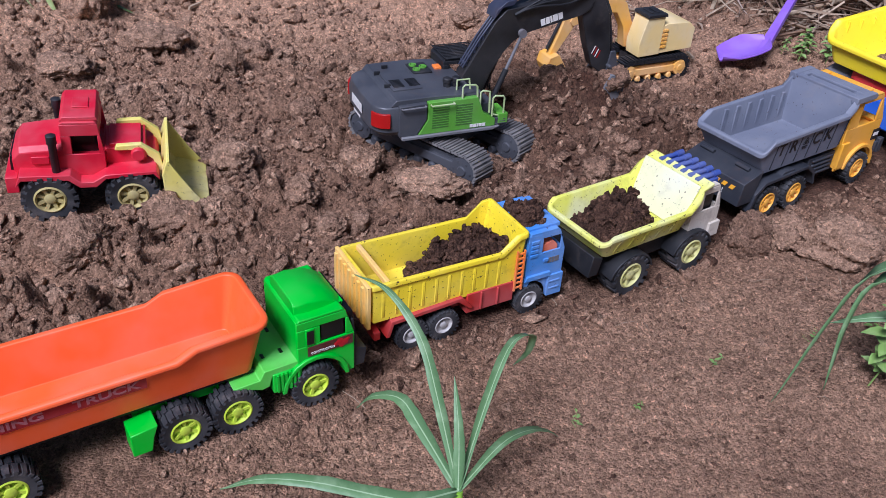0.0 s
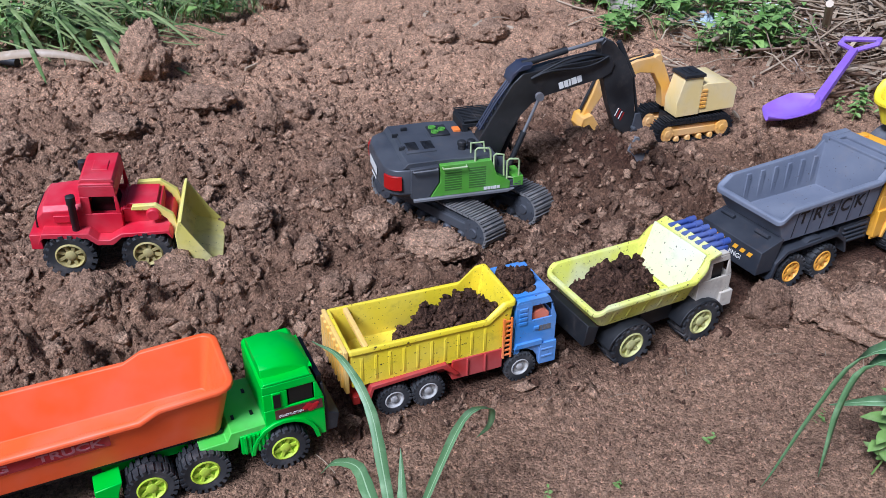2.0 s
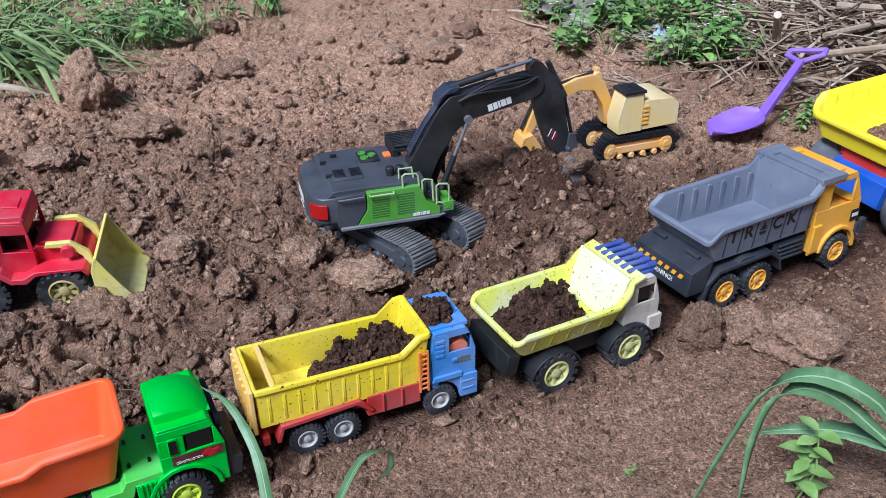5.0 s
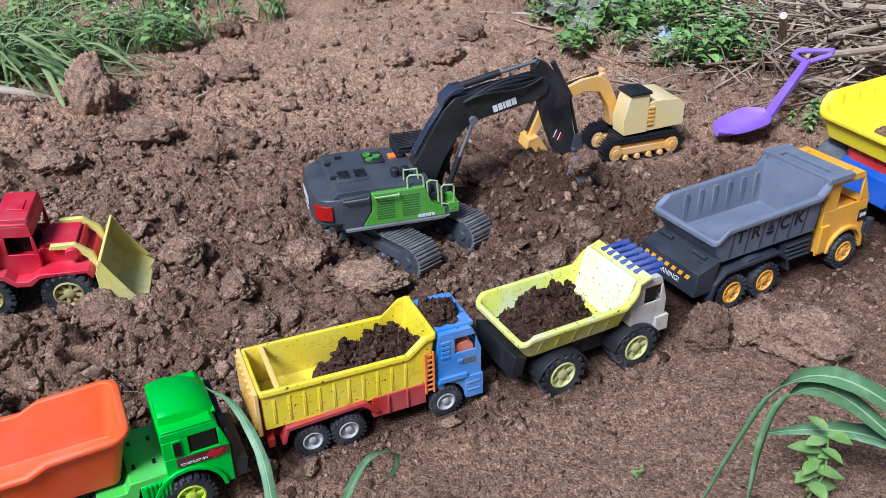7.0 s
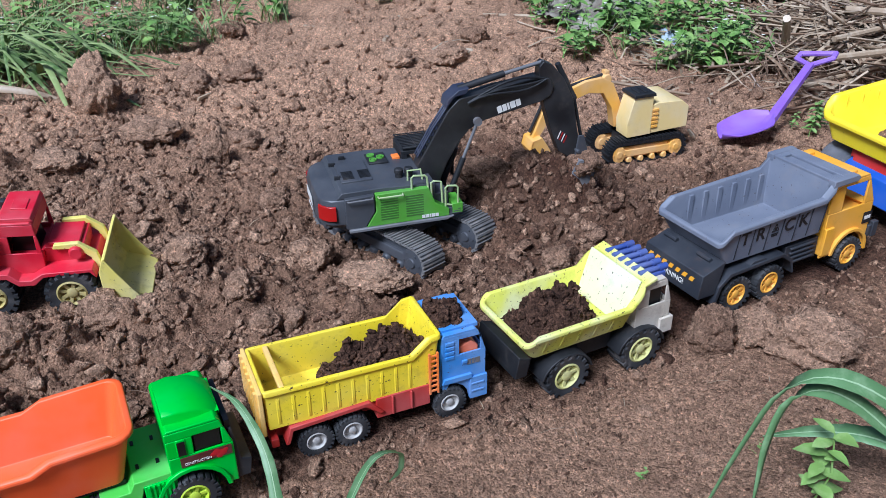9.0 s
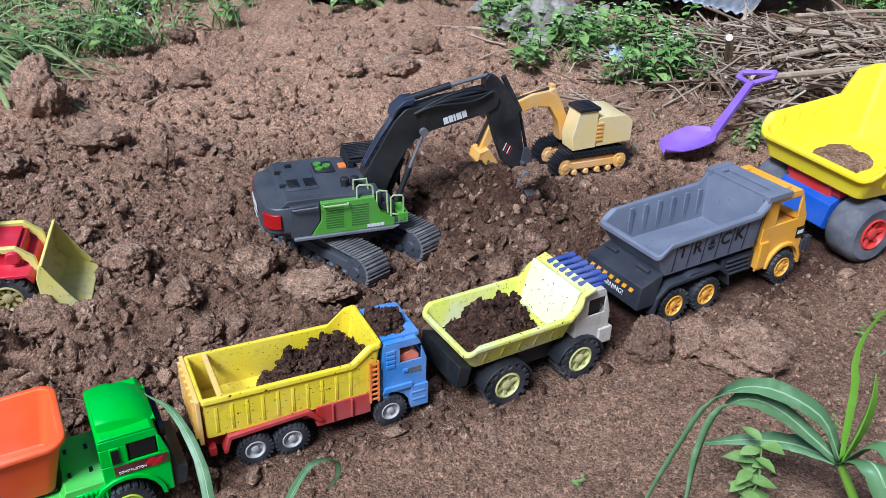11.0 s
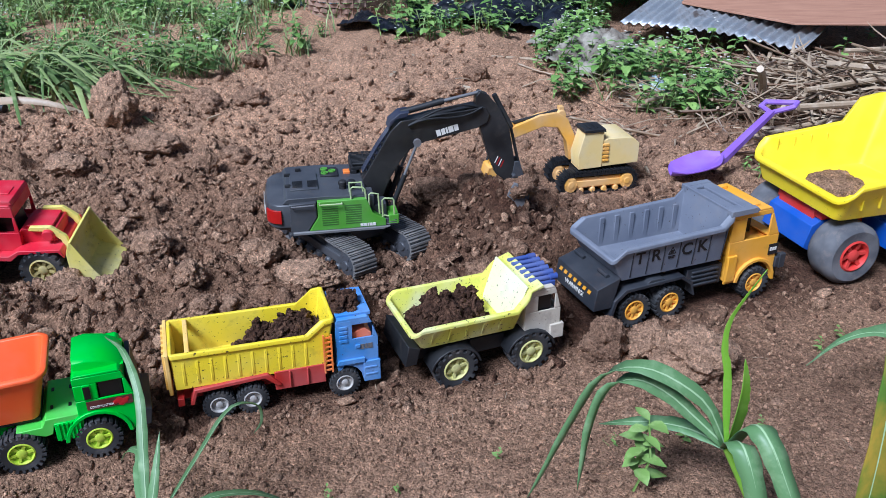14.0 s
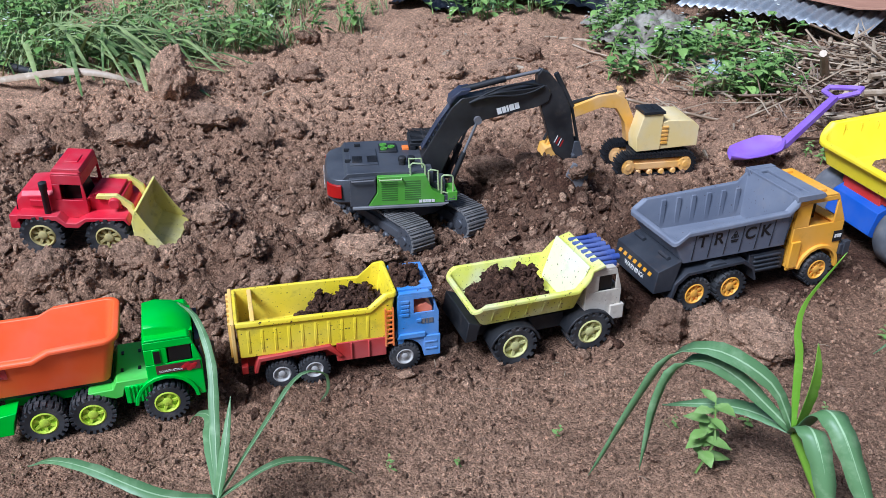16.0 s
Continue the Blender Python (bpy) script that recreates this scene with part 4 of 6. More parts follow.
        rail(E, [(-.118, s * .096, .136), (-.118, s * .104, .138), (-.074, s * .104, .139), (-.074, s * .096, .138)], .0016, M_STEEL)
        bars(G, on_side(.03, -.0986, .088) if s < 0 else Matrix.Translation((.03, .0986, .088)) @ pose(0, 0, 0, 90, 0, 180), [.006, .006, .003, .006, .006], .006, .001, M_WHITE, "maker_bar")
    rail(E, [(-.002, -.094, .143), (-.002, -.094, .164), (.002, -.094, .168), (.022, -.094, .166), (.026, -.094, .162), (.028, -.094, .14)], .0019, M_RAIL)
    rail(E, [(-.002, -.066, .143), (-.002, -.066, .166), (.022, -.066, .166), (.026, -.066, .14)], .0019, M_RAIL)
    rail(E, [(.034, -.094, .118), (.034, -.094, .150), (.038, -.094, .153), (.052, -.094, .150), (.054, -.094, .108)], .0019, M_RAIL)
    rail(E, [(.060, -.094, .100), (.060, -.094, .136), (.064, -.094, .140), (.080, -.094, .138), (.083, -.094, .134), (.083, -.094, .098), (.060, -.094, .104)], .0019, M_RAIL)
    bm = bmesh.new()
    box(bm, .04, .09, -.096, -.05, .082, .097)
    box(bm, .03, .07, -.078, -.036, .097, .120)
    box(bm, .0, .045, -.08, -.036, .12, .142)
    for k in range(3):
        box(bm, .066 + k * .008, .088, -.097, -.0945, .084 + k * .004, .086 + k * .004)
    part("tool_box", bm, M_GUN, E)
    bm = bmesh.new()
    box(bm, .072, .092, -.0965, -.05, .084, .104)
    part("front_step", bm, M_OLIVE, E)
    # operator's cab with guard cage
    bm = bmesh.new()
    cab(bm, .010, .098, .030, .096, .080, .162, (.022, .086, .112, .155), (.0, .004, .0), .012)
    part("cab", bm, M_BLACK, E, "black operator cab")
    bm = bmesh.new()
    prism(bm, [(.022, .09), (.06, .09), (.05, .11), (.034, .115), (.03, .14), (.022, .14)], .045, .082)
    part("driver_seat", bm, M_DARK, E)
    cage = part("guard_cage", box(bmesh.new(), .012, .102, .028, .0305, .166, .170), M_BLACK, E)
    for k in range(10):
        rail(cage, [(.012, .030 + k * .0073, .170), (.102, .030 + k * .0073, .170), (.112, .030 + k * .0073, .155), (.112, .030 + k * .0073, .096)], .0012, M_BLACK, "cage_bar")
    for z in (.10, .118, .136, .154):
        rail(cage, [(.112, .028, z), (.112, .098, z)], .0011, M_BLACK, "cage_bar")
    for x in (.012, .04, .07, .1):
        rail(cage, [(x, .028, .170), (x, .098, .170)], .0011, M_BLACK, "cage_bar")
    bm = bmesh.new()
    box(bm, -.006, .008, .032, .05, .142, .152)
    part("beacon", bm, M_ORLADDER, E, "orange beacon")
    # boom, stick, bucket
    bm = bmesh.new()
    prism(bm, [(.024, .100), (.062, .092), (.086, .150), (.110, .190), (.130, .211), (.160, .225), (.268, .248), (.288, .258), (.293, .275), (.284, .290), (.262, .295), (.176, .281), (.128, .273), (.110, .271), (.090, .252), (.030, .152)], -.019, .013)
    B = part("boom", bm, M_BOOM, E, "dark cranked boom")
    bm = bmesh.new()
    for k in range(7):
        u = k / 6
        box(bm, .034 + .046 * u, .040 + .046 * u, -.014, .008, .168 + .070 * u, .176 + .070 * u)
    for y in (-.014, -.006, .003):
        tube(bm, [(.030, y, .166), (.062, y, .220), (.092, y, .262)], .0022, 6)
    prism(bm, [(.084, .256), (.100, .276), (.122, .280), (.128, .290), (.108, .288), (.088, .272)], -.022, .016)
    part("boom_bracket", bm, M_NAVYBLACK, B)
    bars(B, on_side(.205, -.0194, .247, 0, 15), [.009, .008, .004, .010, .009], .013, .0016, M_WHITE, "maker_bar")
    for y in (-.027, .021):
        bm = bmesh.new()
        tube(bm, [(.088, y, .092), (.115, y, .160)], .0056, 10)
        part("boom_cylinder", bm, M_BLACK, E, "", 0)
        bm = bmesh.new()
        tube(bm, [(.114, y, .158), (.141, y, .224)], .003, 10)
        spin(bm, [(.008, -.004), (.008, .004)], .142, .227, 14, y)
        part("piston_rod", bm, M_STEEL, E, "", 0)
    bm = bmesh.new()
    tube(bm, [(.112, -.003, .284), (.200, -.003, .304)], .0066, 10)
    part("stick_cylinder", bm, M_BLACK, B, "", 0)
    bm = bmesh.new()
    tube(bm, [(.198, -.003, .3035), (.276, -.003, .319)], .0036, 10)
    part("piston_rod", bm, M_STEEL, B, "", 0)
    for k, (y, sag) in enumerate(((-.0225, .018), (-.024, .034), (-.0215, -.006), (.016, .02), (.0, .012))):
        pts = []
        for i in range(9):
            u = i / 8
            pts.append((.125 + .15 * u, y - .004 * math.sin(math.pi * u), .262 + .030 * u + (.016 - sag * u) * math.sin(math.pi * u)))
        rail(B, pts, .0021, M_INK, "hose")
    bm = bmesh.new()
    prism(bm, [(.264, .312), (.272, .322), (.290, .314), (.314, .286), (.336, .243), (.348, .180), (.355, .134), (.346, .124), (.330, .128), (.311, .142), (.292, .189), (.276, .240), (.264, .285)], -.015, .009)
    S = part("stick", bm, M_BOOM, E, "dark stick")
    for k in range(4):
        bm = bmesh.new()
        x, z = .306 + k * .0042, .168 - k * .0035
        prism(bm, [(x, z), (x + .002, z), (x + .0085, z + .015), (x + .0065, z + .015)], -.0155, -.0148)
        part("stripe", bm, M_WHITE if k % 2 == 0 else M_TAILRED, S, "", 0)
    bm = bmesh.new()
    tube(bm, [(.304, -.003, .312), (.343, -.003, .240)], .0055, 10)
    tube(bm, [(.341, -.003, .244), (.362, -.003, .160)], .0033, 10)
    part("bucket_cylinder", bm, M_BLACK, S, "", 0)
    bm = bmesh.new()
    for y in (-.02, .012):
        prism(bm, [(.343, .19), (.354, .19), (.367, .15), (.352, .14), (.338, .15)], y, y + .004)
    tube(bm, [(.342, -.028, .160), (.342, .022, .160)], .004, 8)
    tube(bm, [(.362, -.028, .146), (.362, .022, .146)], .004, 8)
    part("linkage", bm, M_GUN, S).matrix_local = pose(.006, 0, -.020)
    bm = bmesh.new()
    c = [(.338, .150), (.366, .146), (.372, .118), (.362, .085), (.338, .060), (.305, .048), (.292, .050)]
    i = [(.294, .053), (.306, .052), (.335, .065), (.357, .088), (.366, .118), (.361, .141), (.338, .145)]
    prism(bm, c + i, -.044, .040)
    for y in (-.044, .037):
        prism(bm, [(.336, .150), (.368, .146), (.372, .118), (.362, .085), (.338, .060), (.305, .048), (.292, .052), (.312, .09), (.325, .13)], y, y + .003)
    K = part("bucket", bm, M_STEEL, E, "scraped steel-grey bucket with soil")
    K.matrix_local = pose(.006, 0, -.020)
    for k in range(5):
        bm = bmesh.new()
        y = -.040 + k * .0185
        prism(bm, [(.272, .046), (.30, .046), (.30, .055), (.285, .053)], y, y + .008)
        part("tooth", bm, M_STEEL, K, "", .0006)


M_NAVYBLACK = plastic("blue_black_plastic", (40, 46, 66), 0.3, 0.4, 0.04)


# ---- yellow excavator ----
def yellow_excavator():
    E = empty("excavator", AT_YEX, "faded yellow toy excavator with black tracks", "toy excavator")
    U = part("undercarriage", box(bmesh.new(), -.05, .05, -.03, .03, .02, .05), M_BLACK, E)
    for y0, y1 in ((-.062, -.026), (.026, .062)):
        crawler(U, -.104, .104, y0, y1, .025, 44, M_YEXC, M_BLACK, M_YEXC, .03, 4, "track", .24)
    bm = bmesh.new()
    prism(bm, [(-.108, .066), (.05, .060), (.05, .068), (.0, .07), (.0, .122), (-.02, .128), (-.088, .126), (-.108, .112)], -.055, .055)
    part("engine_body", bm, M_YEXP, E, "cream-yellow engine body")
    for i in range(5):
        bm = bmesh.new()
        box(bm, -.022, -.004, .053, .058, .075 + i * .009, .080 + i * .009)
        part("vent_rib", bm, M_YEXC, E, "", .0006)
    bm = bmesh.new()
    prism(bm, [(-.004, .062), (.060, .060), (.064, .09), (.048, .146), (-.004, .146)], .006, .058)
    part("cab", bm, M_YEXP, E, "pale yellow closed cab")
    bm = bmesh.new()
    prism(bm, [(-.008, .146), (.052, .146), (.050, .153), (-.006, .153)], .002, .062)
    box(bm, .01, .018, .015, .05, .153, .155)
    box(bm, .028, .036, .015, .05, .153, .155)
    part("cab_roof", bm, M_BLACK, E, "black cab roof")
    bm = bmesh.new()
    prism(bm, [(.02, .07), (.064, .066), (.074, .11), (.10, .145), (.140, .150), (.228, .126), (.236, .136), (.230, .152), (.15, .176), (.105, .180), (.075, .165), (.05, .12)], -.026, .0)
    spin(bm, [(.012, -.005), (.014, 0), (.014, .01), (.012, .015)], .092, .172, 16, -.016)
    box(bm, .086, .098, -.022, -.004, .172, .192)
    part("boom", bm, M_YEXC, E, "yellow boom")
    bm = bmesh.new()
    tube(bm, [(.10, -.013, .182), (.236, -.013, .158)], .0042, 8)
    part("boom_rod", bm, M_BLACK, E, "", 0)
    bm = bmesh.new()
    prism(bm, [(.208, .150), (.226, .164), (.246, .156), (.262, .112), (.284, .066), (.272, .058), (.246, .092), (.216, .132)], -.022, -.004)
    S = part("stick", bm, M_YEXC, E, "yellow stick")
    bm = bmesh.new()
    tube(bm, [(.250, -.013, .150), (.288, -.013, .078)], .0038, 8)
    part("stick_rod", bm, M_BLACK, E, "", 0)
    bm = bmesh.new()
    c = [(.266, .072), (.290, .066), (.296, .046), (.284, .026), (.256, .020), (.236, .030)]
    i = [(.238, .033), (.257, .024), (.281, .030), (.291, .046), (.286, .062), (.266, .068)]
    prism(bm, c + i, -.040, .014)
    for y in (-.04, .011):
        prism(bm, [(.266, .072), (.290, .066), (.296, .046), (.284, .026), (.256, .020), (.236, .031), (.25, .052)], y, y + .003)
    part("bucket", bm, M_YEXC, E, "yellow bucket")


# ---- big yellow, blue and red dump truck ----
def big_dumper():
    T = empty("dumper_truck", AT_YDUMP, "large toy dump truck, yellow tub, blue chassis, red cab", "toy truck")
    W = .28
    bm = bmesh.new()
    box(bm, -.04, .32, .09, .2, .09, .14)
    box(bm, -.036, .10, .07, .21, .120, .146)
    part("chassis", bm, M_RRED, T, "red chassis beam")
    bm = bmesh.new()
    prism(bm, [(-.066, .062), (-.055, .055), (.05, .06), (.062, .09), (.045, .118), (-.02, .126), (-.054, .108)], .072, .208)
    part("rear_fairing", bm, M_RBLUE, T, "royal blue rear fairing")
    bm = bmesh.new()
    box(bm, .085, .16, .010, .27, .065, .115)
    box(bm, .09, .155, .008, .272, .115, .120)
    part("side_tank", bm, M_RBLUE, T, "royal blue side tank")
    rim = [(-.056, .192), (-.024, .224), (.160, .240), (.196, .292), (.268, .302)]
    bed = bmesh.new()
    moulded_tub(bed, rim, -.005, .285, .005, .142, -.050, .215, .022, .009, .006, .024)
    B = part("dump_tub", bed, M_YTUB, T, "bright yellow tub with rounded rim", .003)
    for i in range(4):
        for y0, y1 in ((.272, .278), (.002, .008)):
            bm = bmesh.new()
            x = -.01 + i * .042
            box(bm, x, x + .004, y0, y1, .165, .222)
            part("rib", bm, M_YTUB, B, "", .0012)
    bm = bmesh.new()
    tube(bm, [(.258, .06, .298), (.292, .075, .304), (.298, .14, .306), (.292, .205, .304), (.258, .22, .298)], .008, 10)
    part("rim_handle", bm, M_YTUB, B)
    bm = bmesh.new()
    cab(bm, .272, .42, .02, .26, .07, .225, (.30, .39, .15, .205), (.235, .08, .067), .02, .5, .006)
    prism(bm, [(.16, .13), (.275, .13), (.275, .10), (.20, .10)], .02, .26)
    part("cab", bm, M_RRED, T, "bright red cab")
    for x in (0, .235):
        wheel(T, x, .034, .067, .07, M_RRED, -1, 20, .5, 6, "smooth")
        wheel(T, x, W - .034, .067, .07, M_RRED, 1, 20, .5, 6, "smooth")


def sand_shovel():
    S = empty("sand_shovel", Matrix.Identity(4), "violet plastic toy shovel stuck in soil, handle raised", "toy shovel")
    tip, neck, grip = Vector((.715, 1.978, .058)), Vector((.838, 2.035, .092)), Vector((.975, 2.265, .150))
    ax = (neck - tip).normalized()
    side = Vector((.45, -.86, .05)).normalized()
    side = (side - ax * side.dot(ax)).normalized()
    up = ax.cross(side)
    if up.z < 0:
        up = -up
    L = (neck - tip).length
    bm = bmesh.new()
    rows = []
    for k in range(13):
        u = k / 12
        w = .056 * (math.sin(math.pi * min(1, .12 + u * .62)) ** .55) if u < .8 else .056 * .93 * (1 - (u - .8) / .2 * .80)
        w = max(w * (min(1, (u + .02) / .18) ** .5), .006)
        rows.append([tip + ax * (L * u) + side * (w * v) + up * (.014 * v * v + .012 * (u - .5) ** 2) for v in (-1, -.6, -.25, 0, .25, .6, 1)])
    top = [[bm.verts.new(p + up * .002) for p in r] for r in rows]
    bot = [[bm.verts.new(p - up * .002) for p in r] for r in rows]
    for k in range(12):
        for j in range(6):
            bm.faces.new((top[k][j], top[k][j + 1], top[k + 1][j + 1], top[k + 1][j]))
            bm.faces.new((bot[k][j + 1], bot[k][j], bot[k + 1][j], bot[k + 1][j + 1]))
        for j in (0, 6):
            bm.faces.new((top[k][j], top[k + 1][j], bot[k + 1][j], bot[k][j]))
    for k in (0, 12):
        for j in range(6):
            bm.faces.new((top[k][j], bot[k][j], bot[k][j + 1], top[k][j + 1]))
    part("blade", bm, M_PURPLE, S, "violet scoop blade", .0008)
    hx = (grip - neck).normalized()
    bm = bmesh.new()
    a = neck - hx * .05
    hs = (side - hx * side.dot(hx)).normalized()
    hu = hx.cross(hs)
    def ring(p, w, t):
        return [p + hs * w + hu * t, p - hs * w + hu * t, p - hs * w - hu * t, p + hs * w - hu * t]
    loft(bm, [ring(a, .006, .004), ring(neck, .012, .007), ring(neck + hx * .08, .011, .007), ring(grip, .010, .006)])
    part("shaft", bm, M_PURPLE, S)
    bm = bmesh.new()
    c = [grip - hx * .004, grip + hx * .035 + hs * .045, grip + hx * .062 + hs * .043, grip + hx * .062 - hs * .043, grip + hx * .035 - hs * .045, grip - hx * .004]
    for p, q in zip(c, c[1:]):
        tube(bm, [p, q], .007, 8)
    for p in c[1:5]:
        bmesh.ops.create_uvsphere(bm, u_segments=8, v_segments=6, radius=.0072, matrix=Matrix.Translation(p))
    part("grip", bm, M_PURPLE, S, "open triangular grip", 0)


excavator()
yellow_excavator()
big_dumper()
sand_shovel()


# ---- loose soil ----
rng = np.random.default_rng(7)
GX, GY = np.arange(-3.2, 3.2, .01), np.arange(.3, 5.8, .01)
GZ = ground_z(*[a.ravel() for a in np.meshgrid(GX, GY)]).reshape(len(GY), len(GX))


def top_of(x, y):
    """The height of the soil at one place, from a table of centimetres."""
    return float(GZ[min(max(int(round((y - .3) / .01)), 0), len(GY) - 1), min(max(int(round((x + 3.2) / .01)), 0), len(GX) - 1)])


def dry_attr(me, value):
    at = me.attributes.new("dry", 'FLOAT', 'POINT')
    at.data.foreach_set("value", np.broadcast_to(np.asarray(value, np.float32), (len(me.vertices),)).copy())


def lump(seed, sub, rough=0.42, squash=0.8, thin=(1, 1, 1)):
    """Vertices and faces of an uneven clod of radius 1."""
    bm = bmesh.new()
    bmesh.ops.create_icosphere(bm, subdivisions=sub, radius=1.0)
    off = Vector((seed * 3.7, seed * 1.3, seed * 2.1))
    for v in bm.verts:
        n = v.co.normalized()
        d = 1 + rough * (noise.noise(n * 1.1 + off) * 1.1 + 0.6 * noise.noise(n * 2.4 + off) + 0.4 * noise.noise(n * 5.5 + off) + 0.25 * noise.noise(n * 11 + off))
        v.co = n * max(.35, d)
        v.co.z *= squash
        v.co.x, v.co.y, v.co.z = v.co.x * thin[0], v.co.y * thin[1], v.co.z * thin[2]
    co = np.array([v.co for v in bm.verts])
    fa = np.array([[v.index for v in f.verts] for f in bm.faces])
    bm.free()
    return co, fa


def mesh_np(name, co, faces, material, smooth_it=True):
    me = bpy.data.meshes.new(name)
    k = faces.shape[1]
    me.vertices.add(len(co))
    me.vertices.foreach_set("co", np.asarray(co, np.float32).ravel())
    me.loops.add(faces.size)
    me.loops.foreach_set("vertex_index", faces.astype(np.int32).ravel())
    me.polygons.add(len(faces))
    me.polygons.foreach_set("loop_start", np.arange(0, faces.size, k, dtype=np.int32))
    me.update(calc_edges=True)
    me.materials.append(material)
    if smooth_it:
        me.shade_smooth()
    return me


def rot_random(n):
    q = rng.normal(size=(n, 4))
    q /= np.linalg.norm(q, axis=1)[:, None]
    w, x, y, z = q.T
    return np.stack([1 - 2 * (y * y + z * z), 2 * (x * y - z * w), 2 * (x * z + y * w), 2 * (x * y + z * w), 1 - 2 * (x * x + z * z), 2 * (y * z - x * w),
                     2 * (x * z - y * w), 2 * (y * z + x * w), 1 - 2 * (x * x + y * y)], 1).reshape(n, 3, 3)


def crumbs(name, xs, ys, rs, sub, material, label, dry, sink=0.25, zs=None):
    temps = [lump(100 + k, sub, .75, .85, (1.15, .7 + .06 * k, .55 + .05 * (k % 4))) for k in range(9)]
    z = ground_z(xs, ys) if zs is None else zs
    R = rot_random(len(xs))
    pick = rng.integers(0, len(temps), len(xs))
    allc, allf, alld, base = [], [], [], 0
    for k, (co, fa) in enumerate(temps):
        idx = np.nonzero(pick == k)[0]
        if not len(idx):
            continue
        c = np.einsum('nij,vj->nvi', R[idx], co) * rs[idx][:, None, None]
        c += np.stack([xs[idx], ys[idx], z[idx] + rs[idx] * (1 - sink) * .6], 1)[:, None, :]
        f = fa[None] + (np.arange(len(idx)) * len(co))[:, None, None] + base
        base += len(idx) * len(co)
        allc.append(c.reshape(-1, 3))
        allf.append(f.reshape(-1, 3))
        alld.append(np.repeat(dry[idx] if hasattr(dry, "__len__") else np.full(len(idx), dry), len(co)))
    me = mesh_np(name, np.concatenate(allc), np.concatenate(allf), material, False)
    dry_attr(me, np.concatenate(alld))
    return tagged(new(name, me), label, "soil", "", "stuff")


def in_vehicle(x, y):
    hit = np.zeros(len(x), bool)
    for at, (a, b, c, d) in ((AT_BLUE, (-.075, .262, .0, .106)), (AT_WHITE, (-.09, .2, .0, .13)), (AT_GREY, (-.1, .34, .0, .14)), (AT_GREEN, (-.34, .24, .0, .12)), (AT_LOADER, (-.08, .2, .0, .13)), (AT_YDUMP, (-.08, .4, .0, .28)), (AT_YEX, (-.1, .1, -.06, .06))):
        m = np.array(at.inverted())
        lx, ly = m[0, 0] * x + m[0, 1] * y + m[0, 3], m[1, 0] * x + m[1, 1] * y + m[1, 3]
        hit |= (lx > a) & (lx < b) & (ly > c) & (ly < d)
    return hit


def scatter(n, x0, x1, y0, y1, weight):
    x, y = rng.uniform(x0, x1, n), rng.uniform(y0, y1, n)
    keep = (rng.uniform(size=n) < weight(x, y)) & ~in_vehicle(x, y)
    return x[keep], y[keep]


def clumpy(x, y, s, seed):
    return smooth(.38, .68, fbm(x, y, s, 3, seed))


tilled = lambda x, y: rough_zone(x, y) * (1 - .75 * far_zone(x, y)) * (.25 + .75 * clumpy(x, y, 6, 201))
x, y = scatter(15000, -1.1, 1.3, .7, 2.5, tilled)
r = .0055 + .013 * rng.power(.33, len(x)) * rng.uniform(.3, 1, len(x))
crumbs("soil_lumps", x, y, r, 2, M_CLOD, "crumbly brown lumps over the dug soil", np.clip(rng.normal(.42, .26, len(x)) + .3 * smooth(.15, -.5, x), 0, 1), .7)
x, y = scatter(26000, -1.1, 1.3, .7, 2.3, lambda a, b: rough_zone(a, b) * (1 - .6 * far_zone(a, b)) * (.3 + .7 * clumpy(a, b, 9, 202)))
crumbs("soil_crumbs", x, y, .0022 + .0042 * rng.uniform(size=len(x)) ** 2.5, 1, M_CLOD, "fine brown crumbs over the dug soil", np.clip(rng.normal(.42, .28, len(x)), 0, 1))
x, y = scatter(62000, -.5, 1.7, .55, 1.7, lambda a, b: (1 - rough_zone(a, b)) * (.5 + .5 * clumpy(a, b, 12, 203)))
crumbs("grit", x, y, .0011 + .0034 * rng.uniform(size=len(x)) ** 3.5, 1, M_CLOD, "fine grit on trodden ground", np.clip(rng.normal(.72, .34, len(x)), 0, 1))
x, y = scatter(5200, -1.4, 1.2, 1.9, 3.3, lambda a, b: far_zone(a, b) * (.04 + .8 * clumpy(a, b, 4, 204) ** 1.5))
crumbs("soil_lumps", x, y, .003 + .013 * rng.uniform(size=len(x)) ** 3.5, 2, M_CLOD, "dry tan lumps on trodden soil", np.clip(rng.normal(.75, .2, len(x)), 0, 1), .75)


def clod(x, y, r, seed, dry, squash=.8, label="rough brown clod of dried soil", stretch=(1, 1, 1), lift=.5, turn=0):
    co, fa = lump(seed, 5, .34, squash)
    co = co * np.array(stretch)
    rough = np.array([noise.noise(Vector(c) * 9 + Vector((seed, 0, 0))) + .6 * noise.noise(Vector(c) * 21) for c in co])
    co = co * (1 + .075 * rough[:, None])
    me = mesh_np("soil_clod", co * r, fa, M_CLOD)
    dry_attr(me, min(1, dry + .16))
    ob = new("soil_clod", me)
    ob.matrix_world = pose(x, y, (top_of(x, y)) + r * squash * lift, 0, 0, turn)
    return tagged(ob, label, "clod", "clods of soil")


def clods(first, rows):
    for k, (x, y, r, d, sq, st) in enumerate(rows):
        clod(x, y, r, first + k, d, sq, stretch=st, turn=rng.uniform(0, 360))


